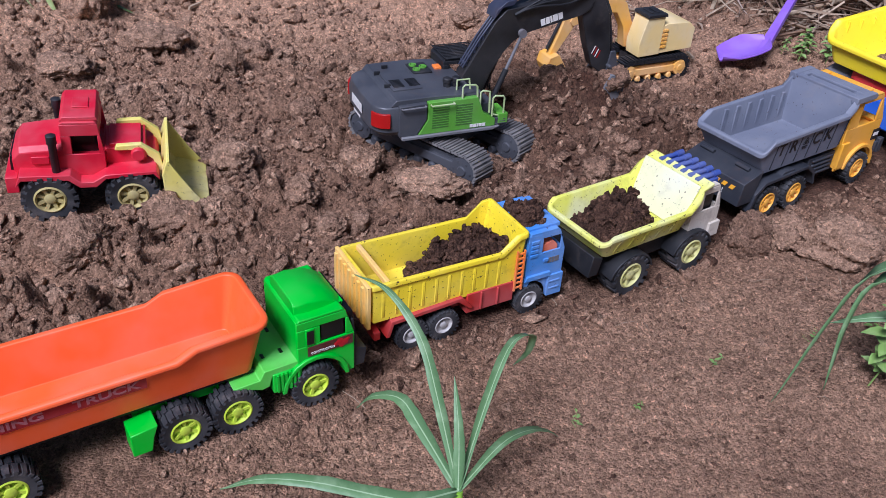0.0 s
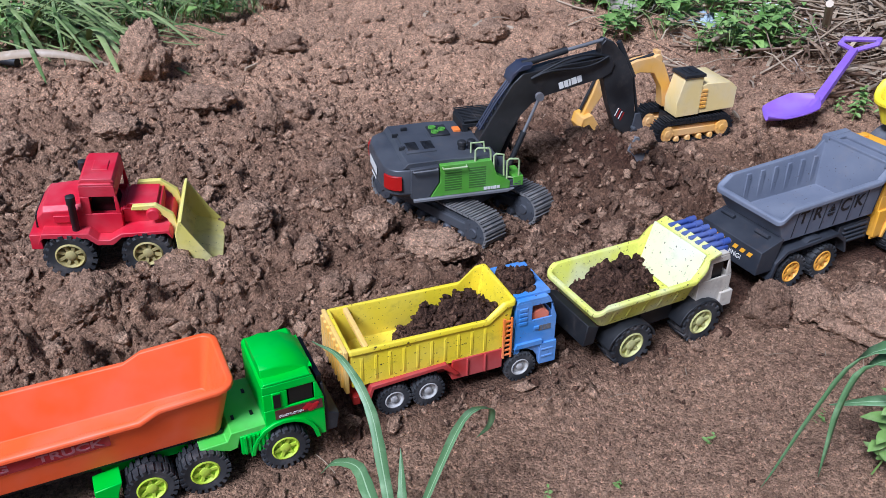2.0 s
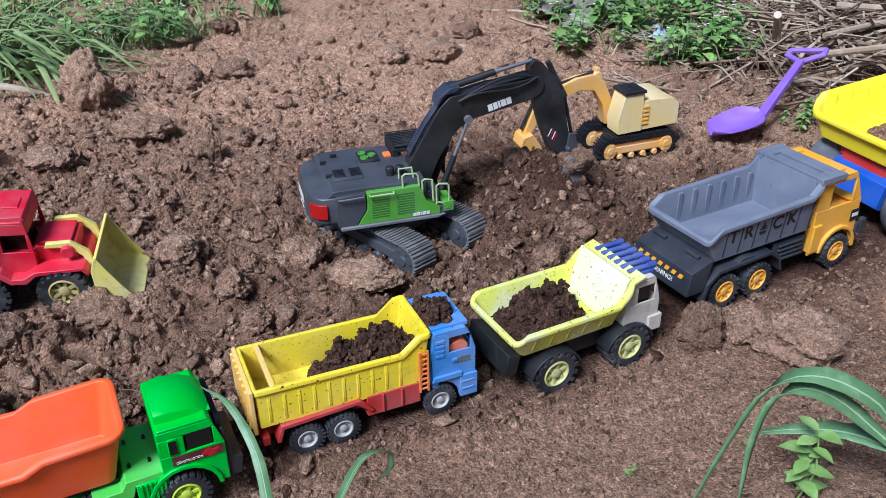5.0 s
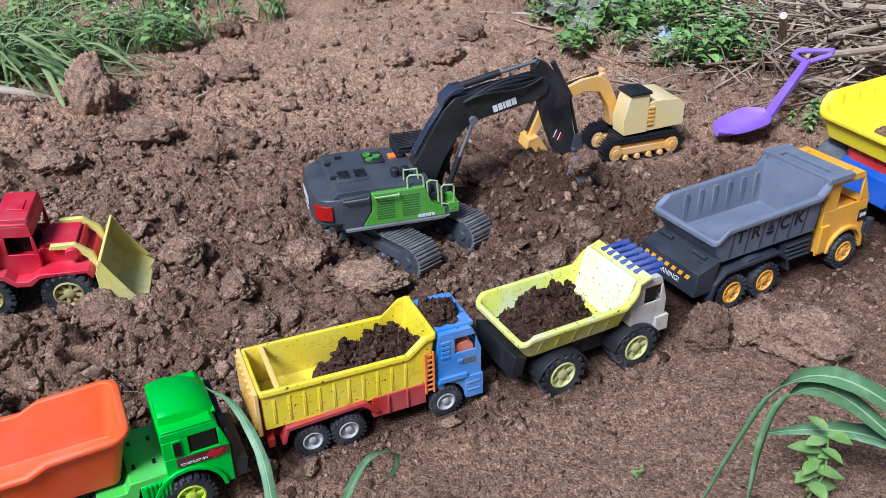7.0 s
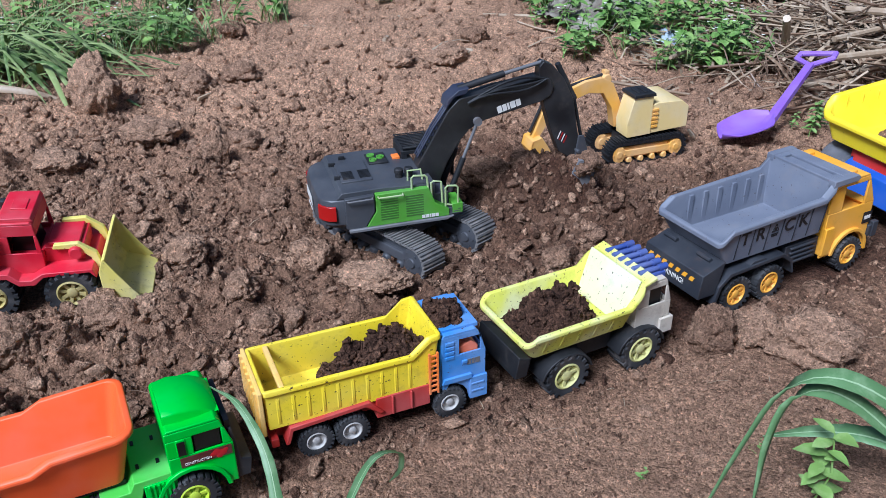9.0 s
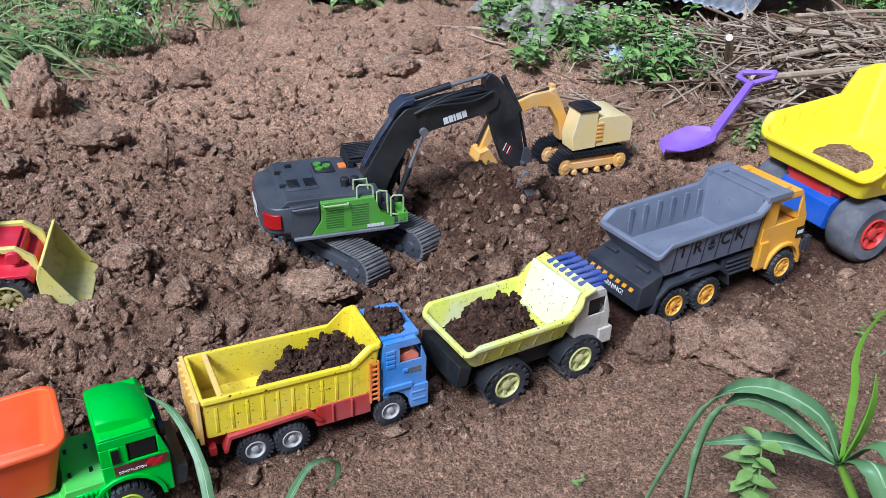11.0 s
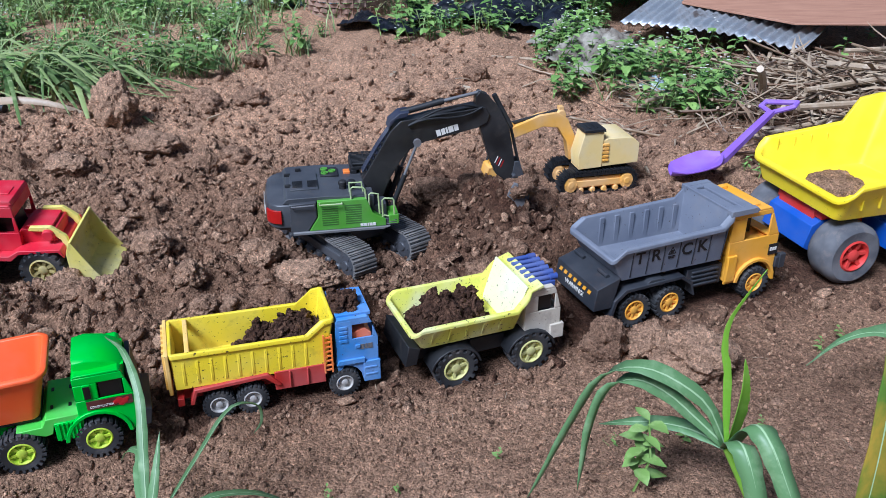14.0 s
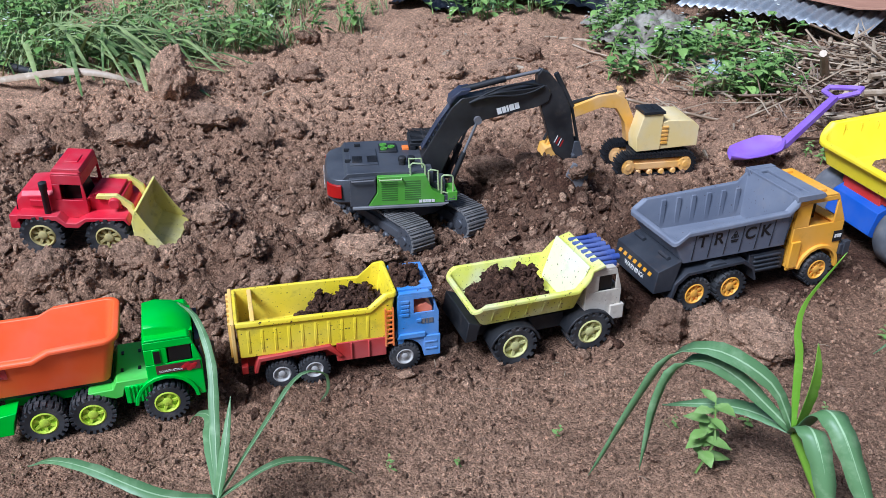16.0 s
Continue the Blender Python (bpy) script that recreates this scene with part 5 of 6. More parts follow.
clods(11, ((-.507, 1.068, .048, .5, .85, (1, .9, 1)), (-.400, 1.172, .044, .55, .75, (1.25, .8, 1)), (-.113, 1.387, .036, .6, .8, (1, 1, 1)),
    (-.405, 1.936, .034, .4, .8, (1.2, 1, 1)), (-.438, 1.83, .036, .45, 1.1, (.7, .8, 1.2)), (-.70, 2.38, .045, .45, .9, (1, 1, 1)),
    (-.855, 2.12, .072, .7, 1.15, (.95, .8, 1)), (.09, 2.85, .042, .35, .8, (1, 1, 1)), (-.713, 2.81, .04, .2, .8, (1, 1, .9)),))
clods(20, ((.578, 1.258, .042, .22, 1.05, (1, .9, 1)), (.66, 1.285, .040, .6, .7, (1.1, 1, 1)), (.735, 1.235, .058, .65, .75, (1.15, .9, 1)),
    (.300, 1.90, .026, .3, .8, (1, 1, 1)), (.19, 1.69, .044, .3, .8, (1.2, 1, 1)), (-.336, 1.367, .040, .65, .75, (1, 1, 1)),
    (-.335, 1.185, .022, .75, .8, (1, 1, 1)), (.020, 1.290, .048, .85, .55, (1.15, .75, 1)), (.19, 1.80, .036, .35, .8, (1, 1.2, 1)),))
clods(29, ((-.25, 1.62, .032, .4, .8, (1, 1, 1)), (-.62, 1.9, .05, .6, .6, (1.3, 1, 1)), (-.78, 1.75, .045, .65, .6, (1.3, 1, 1)),
    (-.2, 1.25, .03, .55, .8, (1, 1, 1)), (-.14, 1.18, .024, .5, .8, (1, 1, 1)), (.33, 1.42, .026, .35, .8, (1, 1, 1)),
    (-.95, 1.6, .05, .6, .7, (1, 1, 1)), (-.66, 2.33, .04, .45, .8, (1.4, 1, 1)), (-.56, 2.4, .045, .4, .7, (1.2, 1, 1)),))
clods(38, ((.02, 2.64, .05, .6, .6, (1.3, 1, 1)), (-.12, 2.56, .045, .7, .55, (1.3, 1, 1)), (.38, 1.63, .034, .25, .8, (1, 1, 1)),
    (.27, 1.68, .030, .25, .8, (1, 1, 1)), (-.08, 2.02, .03, .5, .7, (1, 1, 1)), (.1, 2.2, .035, .55, .6, (1, 1, 1)),))


# ---- loads of soil ----
def heap(name, at, x0, x1, y0, y1, zf, peaks, label, seed, grain=1.0, dry=.3, material=None):
    n, m = 90, 60
    X, Y = np.meshgrid(np.linspace(x0, x1, n), np.linspace(y0, y1, m))
    x, y = X.ravel(), Y.ravel()
    z = np.zeros_like(x)
    for px, py, pr, ph in peaks:
        d = np.hypot((x - px), (y - py) * 1.0)
        z = np.maximum(z, ph * np.sqrt(np.clip(1 - (d / pr) ** 2, 0, 1)))
    wob = .35 + 1.0 * fbm(x, y, 38, 3, seed)
    z = z * wob + (z > .002) * grain * (.026 * .75 * domes(x, y, .026, seed, .75) + .012 * .85 * domes(x, y, .012, seed + 1, .75) + .006 * .8 * domes(x, y, .006, seed + 2, .7))
    edge = np.minimum.reduce([x - x0, x1 - x, y - y0, y1 - y])
    z = np.where((edge < .0005) | (z <= .0021), -.008, z - .0015)
    i = np.arange(n * m).reshape(m, n)
    q = np.stack([i[:-1, :-1], i[:-1, 1:], i[1:, 1:], i[1:, :-1]], -1).reshape(-1, 4)
    me = mesh_np(name, np.stack([x, y, zf + z], 1), q, material or M_LOAD)
    dry_attr(me, np.clip(dry + .5 * (fbm(x, y, 30, 2, seed + 5) - .5), 0, 1))
    ob = new(name, me)
    ob.matrix_world = at
    if grain > .5:
        top = np.nonzero((z > .004) & (edge > .004))[0]
        pick = rng.choice(top, min(len(top), int((x1 - x0) * (y1 - y0) * 21000)))
        cr = crumbs("soil_crumbs", x[pick], y[pick], .0016 + .0062 * rng.uniform(size=len(pick)) ** 3, 2, M_LOAD, "moist crumbs lying on the load of soil", np.clip(rng.normal(.45, .3, len(pick)), 0, 1), .5, zf + z[pick])
        cr.matrix_world = at
    return tagged(ob, label, "soil")


heap("soil_load", AT_BLUE, -.03, .176, .0085, .1035, .0685, ((.13, .06, .055, .058), (.150, .035, .04, .054), (.150, .08, .04, .056), (.085, .065, .038, .044), (.09, .035, .032, .040), (.06, .04, .03, .014), (.05, .08, .025, .010)), "moist brown soil heaped in the yellow bed", 301)
heap("soil_load", AT_WHITE, -.058, .086, .016, .118, .0875, ((.0, .06, .052, .050), (.035, .075, .045, .040), (-.03, .075, .035, .026), (-.02, .04, .03, .022), (.055, .06, .03, .012)), "moist brown soil heaped in the lemon bed", 311)
heap("soil_load", AT_YDUMP, .02, .13, .10, .24, .1515, ((.07, .17, .06, .010), (.04, .14, .035, .007), (.10, .2, .035, .008)), "thin layer of dry soil in the yellow tub", 321, .2, .5, M_CLOD)
heap("soil_load", AT_BLUE, .187, .243, .013, .094, .1462, ((.205, .052, .020, .010), (.198, .034, .016, .011), (.222, .045, .015, .008), (.200, .074, .013, .007), (.218, .026, .010, .006)), "crumbled soil spilled on the blue cab roof", 331)


# ---- leaves and plants ----
M_CORN = leaf_mat("maize_leaf", (84, 120, 76), (108, 142, 92), (146, 172, 128))
M_SHOOT = leaf_mat("maize_shoot", (120, 172, 40), (140, 190, 60), (160, 200, 90))
M_AGED = leaf_mat("yellowing_leaf", (74, 108, 34), (92, 120, 40), (196, 150, 52))
M_GRASS = leaf_mat("grass_blade", (80, 108, 54), (160, 174, 110), (182, 190, 140))
M_WEED = leaf_mat("weed_leaf", (82, 122, 50), (148, 178, 96), (172, 194, 128))
M_DRY = leaf_mat("dry_stalk", (128, 104, 82), (186, 166, 138), (206, 190, 166))
M_DRYDK = leaf_mat("old_stalk", (84, 64, 50), (140, 112, 88), (160, 138, 112))
M_BLOSSOM = leaf_mat("weed_blossom", (205, 205, 195), (225, 225, 215), (215, 210, 200))


class Soup:
    """Many strips gathered into one mesh."""
    def __init__(self):
        self.co, self.fa = [], []

    def strip(self, pts, widths, side, fold=.25):
        """A folded blade along pts: three points across each step."""
        b = len(self.co)
        n = len(pts)
        for i, (p, w) in enumerate(zip(pts, widths)):
            d = (pts[min(i + 1, n - 1)] - pts[max(i - 1, 0)])
            s = side - d * (side.dot(d) / max(d.length_squared, 1e-12))
            s = s.normalized() if s.length > 1e-6 else Vector((1, 0, 0))
            up = s.cross(d).normalized() if d.length > 1e-9 else Vector((0, 0, 1))
            self.co += [p - s * w + up * (w * fold), p, p + s * w + up * (w * fold)]
        for i in range(n - 1):
            a = b + 3 * i
            self.fa += [(a, a + 1, a + 4, a + 3), (a + 1, a + 2, a + 5, a + 4)]

    def mesh(self, name, material):
        return mesh_np(name, np.array([tuple(c) for c in self.co]), np.array(self.fa), material)


def bezier(pts, n):
    """A smooth line through the given points."""
    P = [Vector(p) for p in pts]
    P = [P[0] * 2 - P[1]] + P + [P[-1] * 2 - P[-2]]
    out, segs = [], len(P) - 3
    for k in range(n):
        u = k / (n - 1) * segs
        i = min(int(u), segs - 1)
        t = u - i
        a, b, c, d = P[i:i + 4]
        out.append(.5 * ((2 * b) + (c - a) * t + (2 * a - 5 * b + 4 * c - d) * t * t + (3 * b - a - 3 * c + d) * t ** 3))
    return out


def long_leaf(parent, pts, width, side=(0, 1, 0), material=None, blunt=False, fold=.3, name="leaf"):
    s = Soup()
    line = bezier(pts, 22)
    ws = []
    for k in range(22):
        u = k / 21
        ws.append(width * (min(1, .45 + 2.2 * u) * (1 if blunt and u < .9 else (1 - u ** 2.6)) + .03) * (1 + .07 * math.sin(k * 2.1)))
    s.strip(line, ws, Vector(side), fold)
    ob = new(name, s.mesh(name, material or M_CORN))
    sol = ob.modifiers.new("thickness", 'SOLIDIFY')
    sol.thickness = .0006
    ob.parent = parent
    rib = Soup()
    rib.strip([p + Vector((0, 0, .0009)) for p in line], [width * .11 * (1 - .8 * k / 21) for k in range(22)], Vector(side), .1)
    mr = new("midrib", rib.mesh("midrib", M_MIDRIB))
    mr.parent = ob
    return ob


M_MIDRIB = leaf_mat("pale_midrib", (150, 178, 132), (162, 188, 144), (170, 194, 156))


def maize(label, base, whorl, leaves, shoots=()):
    P = empty("maize_plant", Matrix.Identity(4), label, "plant", "young maize plants")
    bm = bmesh.new()
    b, w = Vector(base), Vector(whorl)
    tube(bm, [b, b.lerp(w, .5), w], .0065, 10, .8)
    part("stem", bm, M_SHOOT, P, "", 0)
    for pts, width, side in leaves:
        long_leaf(P, [whorl] + list(pts), width, side)
    for pts, width, side in shoots:
        long_leaf(P, [whorl] + list(pts), width, side, M_SHOOT, False, .7)
    return P


def more_leaves(P, whorl, leaves, material=None):
    for pts, width, side in leaves:
        long_leaf(P, [whorl] + list(pts), width, side, material, False, .3 if material is None else .7)


FIRST = maize("young maize plant with long arching leaves in trodden soil", (.792, .868, .012), (.738, .880, .112), (
    (((.708, .88, .171), (.673, .88, .200), (.633, .883, .216), (.596, .883, .214), (.566, .878, .192), (.543, .87, .145), (.52, .86, .09), (.50, .85, .040), (.487, .845, .012)), .0125, (1, .8, .3)),
    (((.701, .885, .143), (.661, .888, .176), (.625, .888, .194), (.598, .885, .193), (.573, .875, .175), (.560, .865, .125), (.556, .855, .075), (.553, .848, .035)), .011, (1, .6, .3)),
))
more_leaves(FIRST, (.738, .880, .112), (
    (((.757, .85, .175), (.775, .82, .172), (.800, .79, .125), (.826, .77, .07), (.846, .765, .02)), .0165, (1, .3, .2)),
    (((.740, .84, .155), (.748, .815, .158), (.764, .79, .115), (.776, .775, .055), (.782, .77, .008)), .0165, (1, 0, 0)),
    (((.69, .905, .115), (.636, .915, .11), (.575, .925, .09)), .014, (.2, 1, .2)),
))
more_leaves(FIRST, (.738, .880, .112), (
    (((.728, .875, .175), (.720, .872, .237), (.712, .87, .270), (.714, .868, .314), (.742, .86, .385)), .0050, (1, .2, 0)),
    (((.742, .872, .18), (.742, .868, .22), (.738, .866, .258)), .0095, (.8, .6, 0)),
), M_SHOOT)
maize("young maize plant with narrow upright leaves beside the trucks", (.060, .600, -.002), (.056, .620, .075), (
    (((.030, .68, .15), (.008, .725, .200), (-.03, .765, .232), (-.07, .79, .235)), .0066, (1, .4, 0)),
    (((.085, .70, .128), (.112, .752, .172), (.138, .775, .168), (.138, .785, .135), (.124, .79, .108)), .0076, (.6, -.6, .4)),
    (((.012, .69, .098), (-.012, .735, .097), (-.045, .757, .078), (-.066, .765, .05)), .0085, (.3, 1, .2)),
    (((.105, .675, .092), (.142, .715, .074), (.169, .738, .050), (.185, .75, .03)), .0080, (.5, -1, .3)),
    (((.054, .655, .125), (.047, .695, .172)), .0065, (1, .2, 0)),
    (((.0, .585, .10), (-.09, .59, .115), (-.15, .598, .108), (-.195, .603, .085)), .009, (.2, 1, .2)),
))
maize("small maize plant drooping on trodden ground", (1.09, 1.20, -.004), (1.08, 1.19, .06), (
    (((1.03, 1.17, .125), (.98, 1.16, .145), (.93, 1.15, .13), (.885, 1.14, .085)), .011, (.2, 1, .3)),
    (((1.11, 1.16, .12), (1.14, 1.13, .11), (1.16, 1.11, .06)), .011, (.5, 1, .3)),
    (((1.045, 1.20, .12), (1.0, 1.21, .125), (.95, 1.22, .085)), .010, (.2, 1, .3)),
))

TALL = maize("tall maize plant with a yellowing upright leaf beside the path", (.640, .170, -.004), (.648, .196, .42), (
    (((.62, .13, .50), (.57, .05, .48), (.54, .0, .40)), .012, (.2, 1, .2)),
))
more_leaves(TALL, (.648, .196, .42), ((((.652, .208, .55), (.6555, .2155, .610), (.656, .223, .653), (.655, .233, .688), (.653, .240, .722)), .0085, (.98, .19, .01)),), M_AGED)


def oval_leaf(s, p, d, length, width, droop=.3):
    d = d.normalized()
    side = d.cross(Vector((0, 0, 1)))
    side = side.normalized() if side.length > .05 else Vector((1, 0, 0))
    pts = [p + d * (length * u) - Vector((0, 0, droop * length * u * u)) for u in (0, .2, .45, .72, 1)]
    s.strip(pts, [width * q for q in (.12, .75, 1, .7, .04)], side, .22)


def weed_into(leafs, stems, blos, x, y, size, n, flowers=0, leafy=1.0):
    z = (top_of(x, y))
    lean = Vector((rng.normal(0, .25), rng.normal(0, .25), 1)).normalized()
    base = Vector((x, y, z - .004))
    top = base + lean * size
    stems.strip([base, base.lerp(top, .5) + Vector((rng.normal(0, .01), 0, 0)), top], [size * .018, size * .014, size * .008], Vector((1, .3, 0)), .6)
    for k in range(n):
        u = .2 + .8 * (k + 1) / n
        a = k * 2.4 + rng.uniform(-.5, .5)
        d = Vector((math.cos(a), math.sin(a), rng.uniform(.0, .55)))
        ln = leafy * size * rng.uniform(.28, .5) * (1.15 - .5 * u)
        oval_leaf(leafs, base.lerp(top, u), d, ln, ln * rng.uniform(.24, .36), rng.uniform(.1, .6))
    for k in range(flowers):
        p = top + Vector(rng.normal(0, size * .12, 3)) + Vector((0, 0, size * .08))
        for j in range(3):
            a = j * 2.1
            oval_leaf(blos, p, Vector((math.cos(a), math.sin(a), .3)), .006, .004, 0)


def single_weed(x, y, size, n, label):
    P = empty("weed", Matrix.Identity(4), label, "plant")
    a, b, c = Soup(), Soup(), Soup()
    weed_into(a, b, c, x, y, size, n, 0, .8)
    st = new("stem", b.mesh("stem", M_WEED))
    st.parent = P
    per = 15
    for k in range(n):
        s = Soup()
        s.co = a.co[k * per:(k + 1) * per]
        s.fa = a.fa[:8]
        o = new("leaf", s.mesh("leaf", M_WEED))
        o.parent = P


single_weed(.625, .872, .125, 15, "small broad-leaved green weed beside the maize")
for x, y, s in ((.43, .93, .03), (.60, .99, .025), (.83, 1.08, .03), (.95, 1.33, .035), (1.0, 1.38, .035), (.22, .80, .03), (.70, 1.02, .04), (1.12, 1.42, .03), (.30, .84, .025), (1.16, 1.52, .04)):
    single_weed(x, y, s, 7, "tiny green seedling in trodden soil")

for x, y, s in ((.93, 2.04, .07), (.965, 2.07, .08), (.985, 2.01, .075), (1.01, 2.08, .08), (.955, 2.11, .08), (1.03, 2.03, .07), (.90, 2.08, .05)):
    single_weed(x, y, s, 14, "low broad-leaved green weed beside the violet shovel")


def veg_mask(x, y):
    left = smooth(0, .18, (y - 2.2 - 1.23 * (x + 1.16)) / 1.6) * (x < -.45)
    right = smooth(0, .12, y - (2.62 - .42 * (x - .3))) * smooth(.22, .38, x) * (1 - smooth(.85, 1.0, x) * (y < 3.1))
    back = smooth(3.25, 3.45, y + .25 * (fbm(x, y, 3, 2, 77) - .5))
    black = np.exp(-((x + .05) / .5) ** 4 - ((y - 3.8) / .33) ** 4)
    sheet = (x > .5) & (x < 1.75) & (y > 3.1) & (y < 4.2)
    m = np.maximum(np.maximum(left, right), back) * (1 - .85 * black)
    return np.where(sheet, 0.03, m) * (.06 + .94 * smooth(.40, .60, fbm(x, y, 5, 3, 78))) * (1 - .95 * np.exp(-((x + .62) / .36) ** 4 - ((y - 3.45) / .34) ** 4))


gx, gy = rng.uniform(-2.9, 2.6, 30000), rng.uniform(2.0, 5.4, 30000)
k = rng.uniform(size=30000) < veg_mask(gx, gy)
gx, gy = gx[k], gy[k]
grass, leafs, stems, blos = Soup(), Soup(), Soup(), Soup()
gz = ground_z(gx, gy)
for i, (x, y, z) in enumerate(zip(gx, gy, gz)):
    grassy = (x < -.45 and rng.uniform() < .55) or rng.uniform() < .15
    if grassy:
        for j in range(3):
            ln = rng.uniform(.03, .13)
            a = rng.uniform(0, 6.28)
            out = Vector((math.cos(a), math.sin(a), 0)) * ln * rng.uniform(.3, 1.3)
            p = Vector((x + rng.normal(0, .012), y + rng.normal(0, .012), z - .003))
            pts = [p, p + out * .25 + Vector((0, 0, ln * .5)), p + out * .65 + Vector((0, 0, ln * .8)), p + out * 1.1 + Vector((0, 0, ln * rng.uniform(.45, .85)))]
            w = rng.uniform(.0013, .0032)
            grass.strip(pts, [w, w, w * .8, w * .1], Vector((-math.sin(a), math.cos(a), 0)), .4)
    elif i % 2 == 0:
        weed_into(leafs, stems, blos, x, y, rng.uniform(.05, .15), int(rng.integers(7, 13)), int(rng.uniform() < .3) * 3)
tagged(new("grass", grass.mesh("grass", M_GRASS)), "green grass growing at the edge of the soil", "grass", "", "stuff")
tagged(new("weeds", leafs.mesh("weeds", M_WEED)), "leafy green weeds at the edge of the soil", "weeds", "", "stuff")
tagged(new("weed_stems", stems.mesh("weed_stems", M_WEED)), "thin green stems of the weeds", "weeds", "", "stuff")
tagged(new("weed_blossoms", blos.mesh("weed_blossoms", M_BLOSSOM)), "small white blossoms on the weeds", "weeds", "", "stuff")

clump = Soup()
for i in range(110):
    x, y = rng.normal(-1.38, .13), rng.normal(2.44, .10)
    z = (top_of(x, y))
    ln = rng.uniform(.22, .44)
    a = rng.normal(.05, .55)
    out = Vector((math.cos(a), math.sin(a), 0)) * ln
    p = Vector((x, y, z - .004))
    hgt = ln * rng.uniform(.12, .45)
    pts = bezier([p, p + out * .22 + Vector((0, 0, hgt * .75)), p + out * .55 + Vector((0, 0, hgt)), p + out * .95 + Vector((0, 0, hgt * .45)), p + out * 1.1 + Vector((0, 0, .02))], 9)
    w = rng.uniform(.004, .009)
    clump.strip(pts, [w * q for q in (.6, .9, 1, 1, 1, .9, .7, .45, .05)], Vector((-math.sin(a), math.cos(a), 0)), .3)
tagged(new("tall_grass", clump.mesh("tall_grass", M_GRASS)), "clump of long drooping green grass blades", "grass", "", "stuff")


# ---- debris behind the soil ----
def stalk(s_bm, p, d, ln, r, bend):
    side = d.orthogonal().normalized()
    tube(s_bm, [p, p + d * ln * .5 + side * bend, p + d * ln], r, 6, .75)


def pile_z(x, y):
    return .15 * math.exp(-((x - 1.55) / .55) ** 2 - ((y - 2.75) / .34) ** 2) + .03 * math.exp(-((x - 1.0) / .3) ** 2 - ((y - 2.5) / .25) ** 2)


for name, cnt, mt, rr, lab in (("dry_stalks", 420, M_DRY, (.0016, .006), "tangled heap of dry maize stalks and roots"), ("old_stalks", 380, M_DRYDK, (.0014, .005), "tangled heap of brown rotting stalks")):
    co, fa, base = [], [], 0
    bm = bmesh.new()
    for i in range(cnt):
        x, y = rng.normal(1.5, .38), rng.normal(2.72, .26)
        if y < 2.12 + .35 * max(0, 1.2 - x):
            continue
        a = rng.normal(.5, .7)
        d = Vector((math.cos(a), math.sin(a), rng.normal(0, .16))).normalized()
        ln = rng.uniform(.12, .5)
        z = (top_of(x, y)) + pile_z(x, y) * rng.uniform(.2, 1.05) + .006
        stalk(bm, Vector((x, y, z)) - d * ln * .5, d, ln, rng.uniform(*rr), rng.normal(0, .02))
    me = mesh_of(name, bm, mt, 60)
    tagged(new(name, me), lab, "stalks", "", "stuff")
husk = Soup()
for i in range(900):
    x, y = rng.normal(1.45, .42), rng.normal(2.68, .28)
    if y < 2.1 + .35 * max(0, 1.2 - x):
        continue
    a = rng.uniform(0, 6.28)
    d = Vector((math.cos(a), math.sin(a), rng.normal(.05, .2)))
    z = (top_of(x, y)) + pile_z(x, y) * rng.uniform(.4, 1.1) + .004
    p, ln = Vector((x, y, z)), rng.uniform(.06, .22)
    w = rng.uniform(.002, .008)
    husk.strip([p, p + d * ln * .4 + Vector((0, 0, .01)), p + d * ln * .8, p + d * ln], [w, w, w * .7, w * .1], Vector((-math.sin(a), math.cos(a), .3)), .5)
tagged(new("dry_husks", husk.mesh("dry_husks", M_DRY)), "papery dry maize leaves on the stalk heap", "husks", "", "stuff")
bm = bmesh.new()
for i in range(70):
    a = rng.uniform(-1.2, .6)
    x0, y0 = rng.normal(.98, .10), rng.normal(2.46, .10)
    pts = [Vector((x0, y0, (top_of(x0, y0)) + .02 + rng.uniform(0, .08)))]
    for j in range(4):
        pts.append(pts[-1] + Vector((.035 * math.cos(a + rng.normal(0, .6)) - .02, .035 * math.sin(a + rng.normal(0, .6)), -.012 + rng.normal(0, .012))))
    tube(bm, pts, rng.uniform(.0012, .0026), 5, .4)
tagged(new("dry_roots", mesh_of("dry_roots", bm, M_DRYDK, 60)), "mass of thin dry brown roots beside the heap", "roots", "", "stuff")
for i, (a, b, r) in enumerate((((1.06, 2.36, .14), (1.75, 2.55, .17), .010), ((1.1, 2.5, .15), (1.8, 2.9, .2), .009), ((1.2, 2.75, .17), (2.0, 2.62, .16), .011), ((1.5, 2.42, .12), (2.1, 2.45, .13), .010), ((1.62, 3.0, .10), (1.60, 2.99, .30), .012),
                               ((.95, 2.32, .06), (1.2, 2.42, .10), .008), ((1.3, 2.98, .16), (1.75, 3.02, .18), .008), ((1.0, 2.60, .12), (.97, 2.52, .20), .013), ((.72, 2.42, .045), (.60, 2.36, .045), .006), ((-.42, 3.12, .03), (-.20, 3.14, .03), .007), ((-.56, 2.98, .035), (-.42, 2.93, .035), .008), ((.05, 3.18, .03), (.45, 3.05, .04), .006))):
    bm = bmesh.new()
    a, b = Vector(a), Vector(b)
    m = a.lerp(b, .5) + Vector((0, 0, rng.normal(0, .006)))
    tube(bm, [a, m, b], r, 8, .85)
    tagged(part("dry_stick", bm, M_DRY, None, "", 0), "pale dry stick lying on the debris", "stick", "dry sticks")
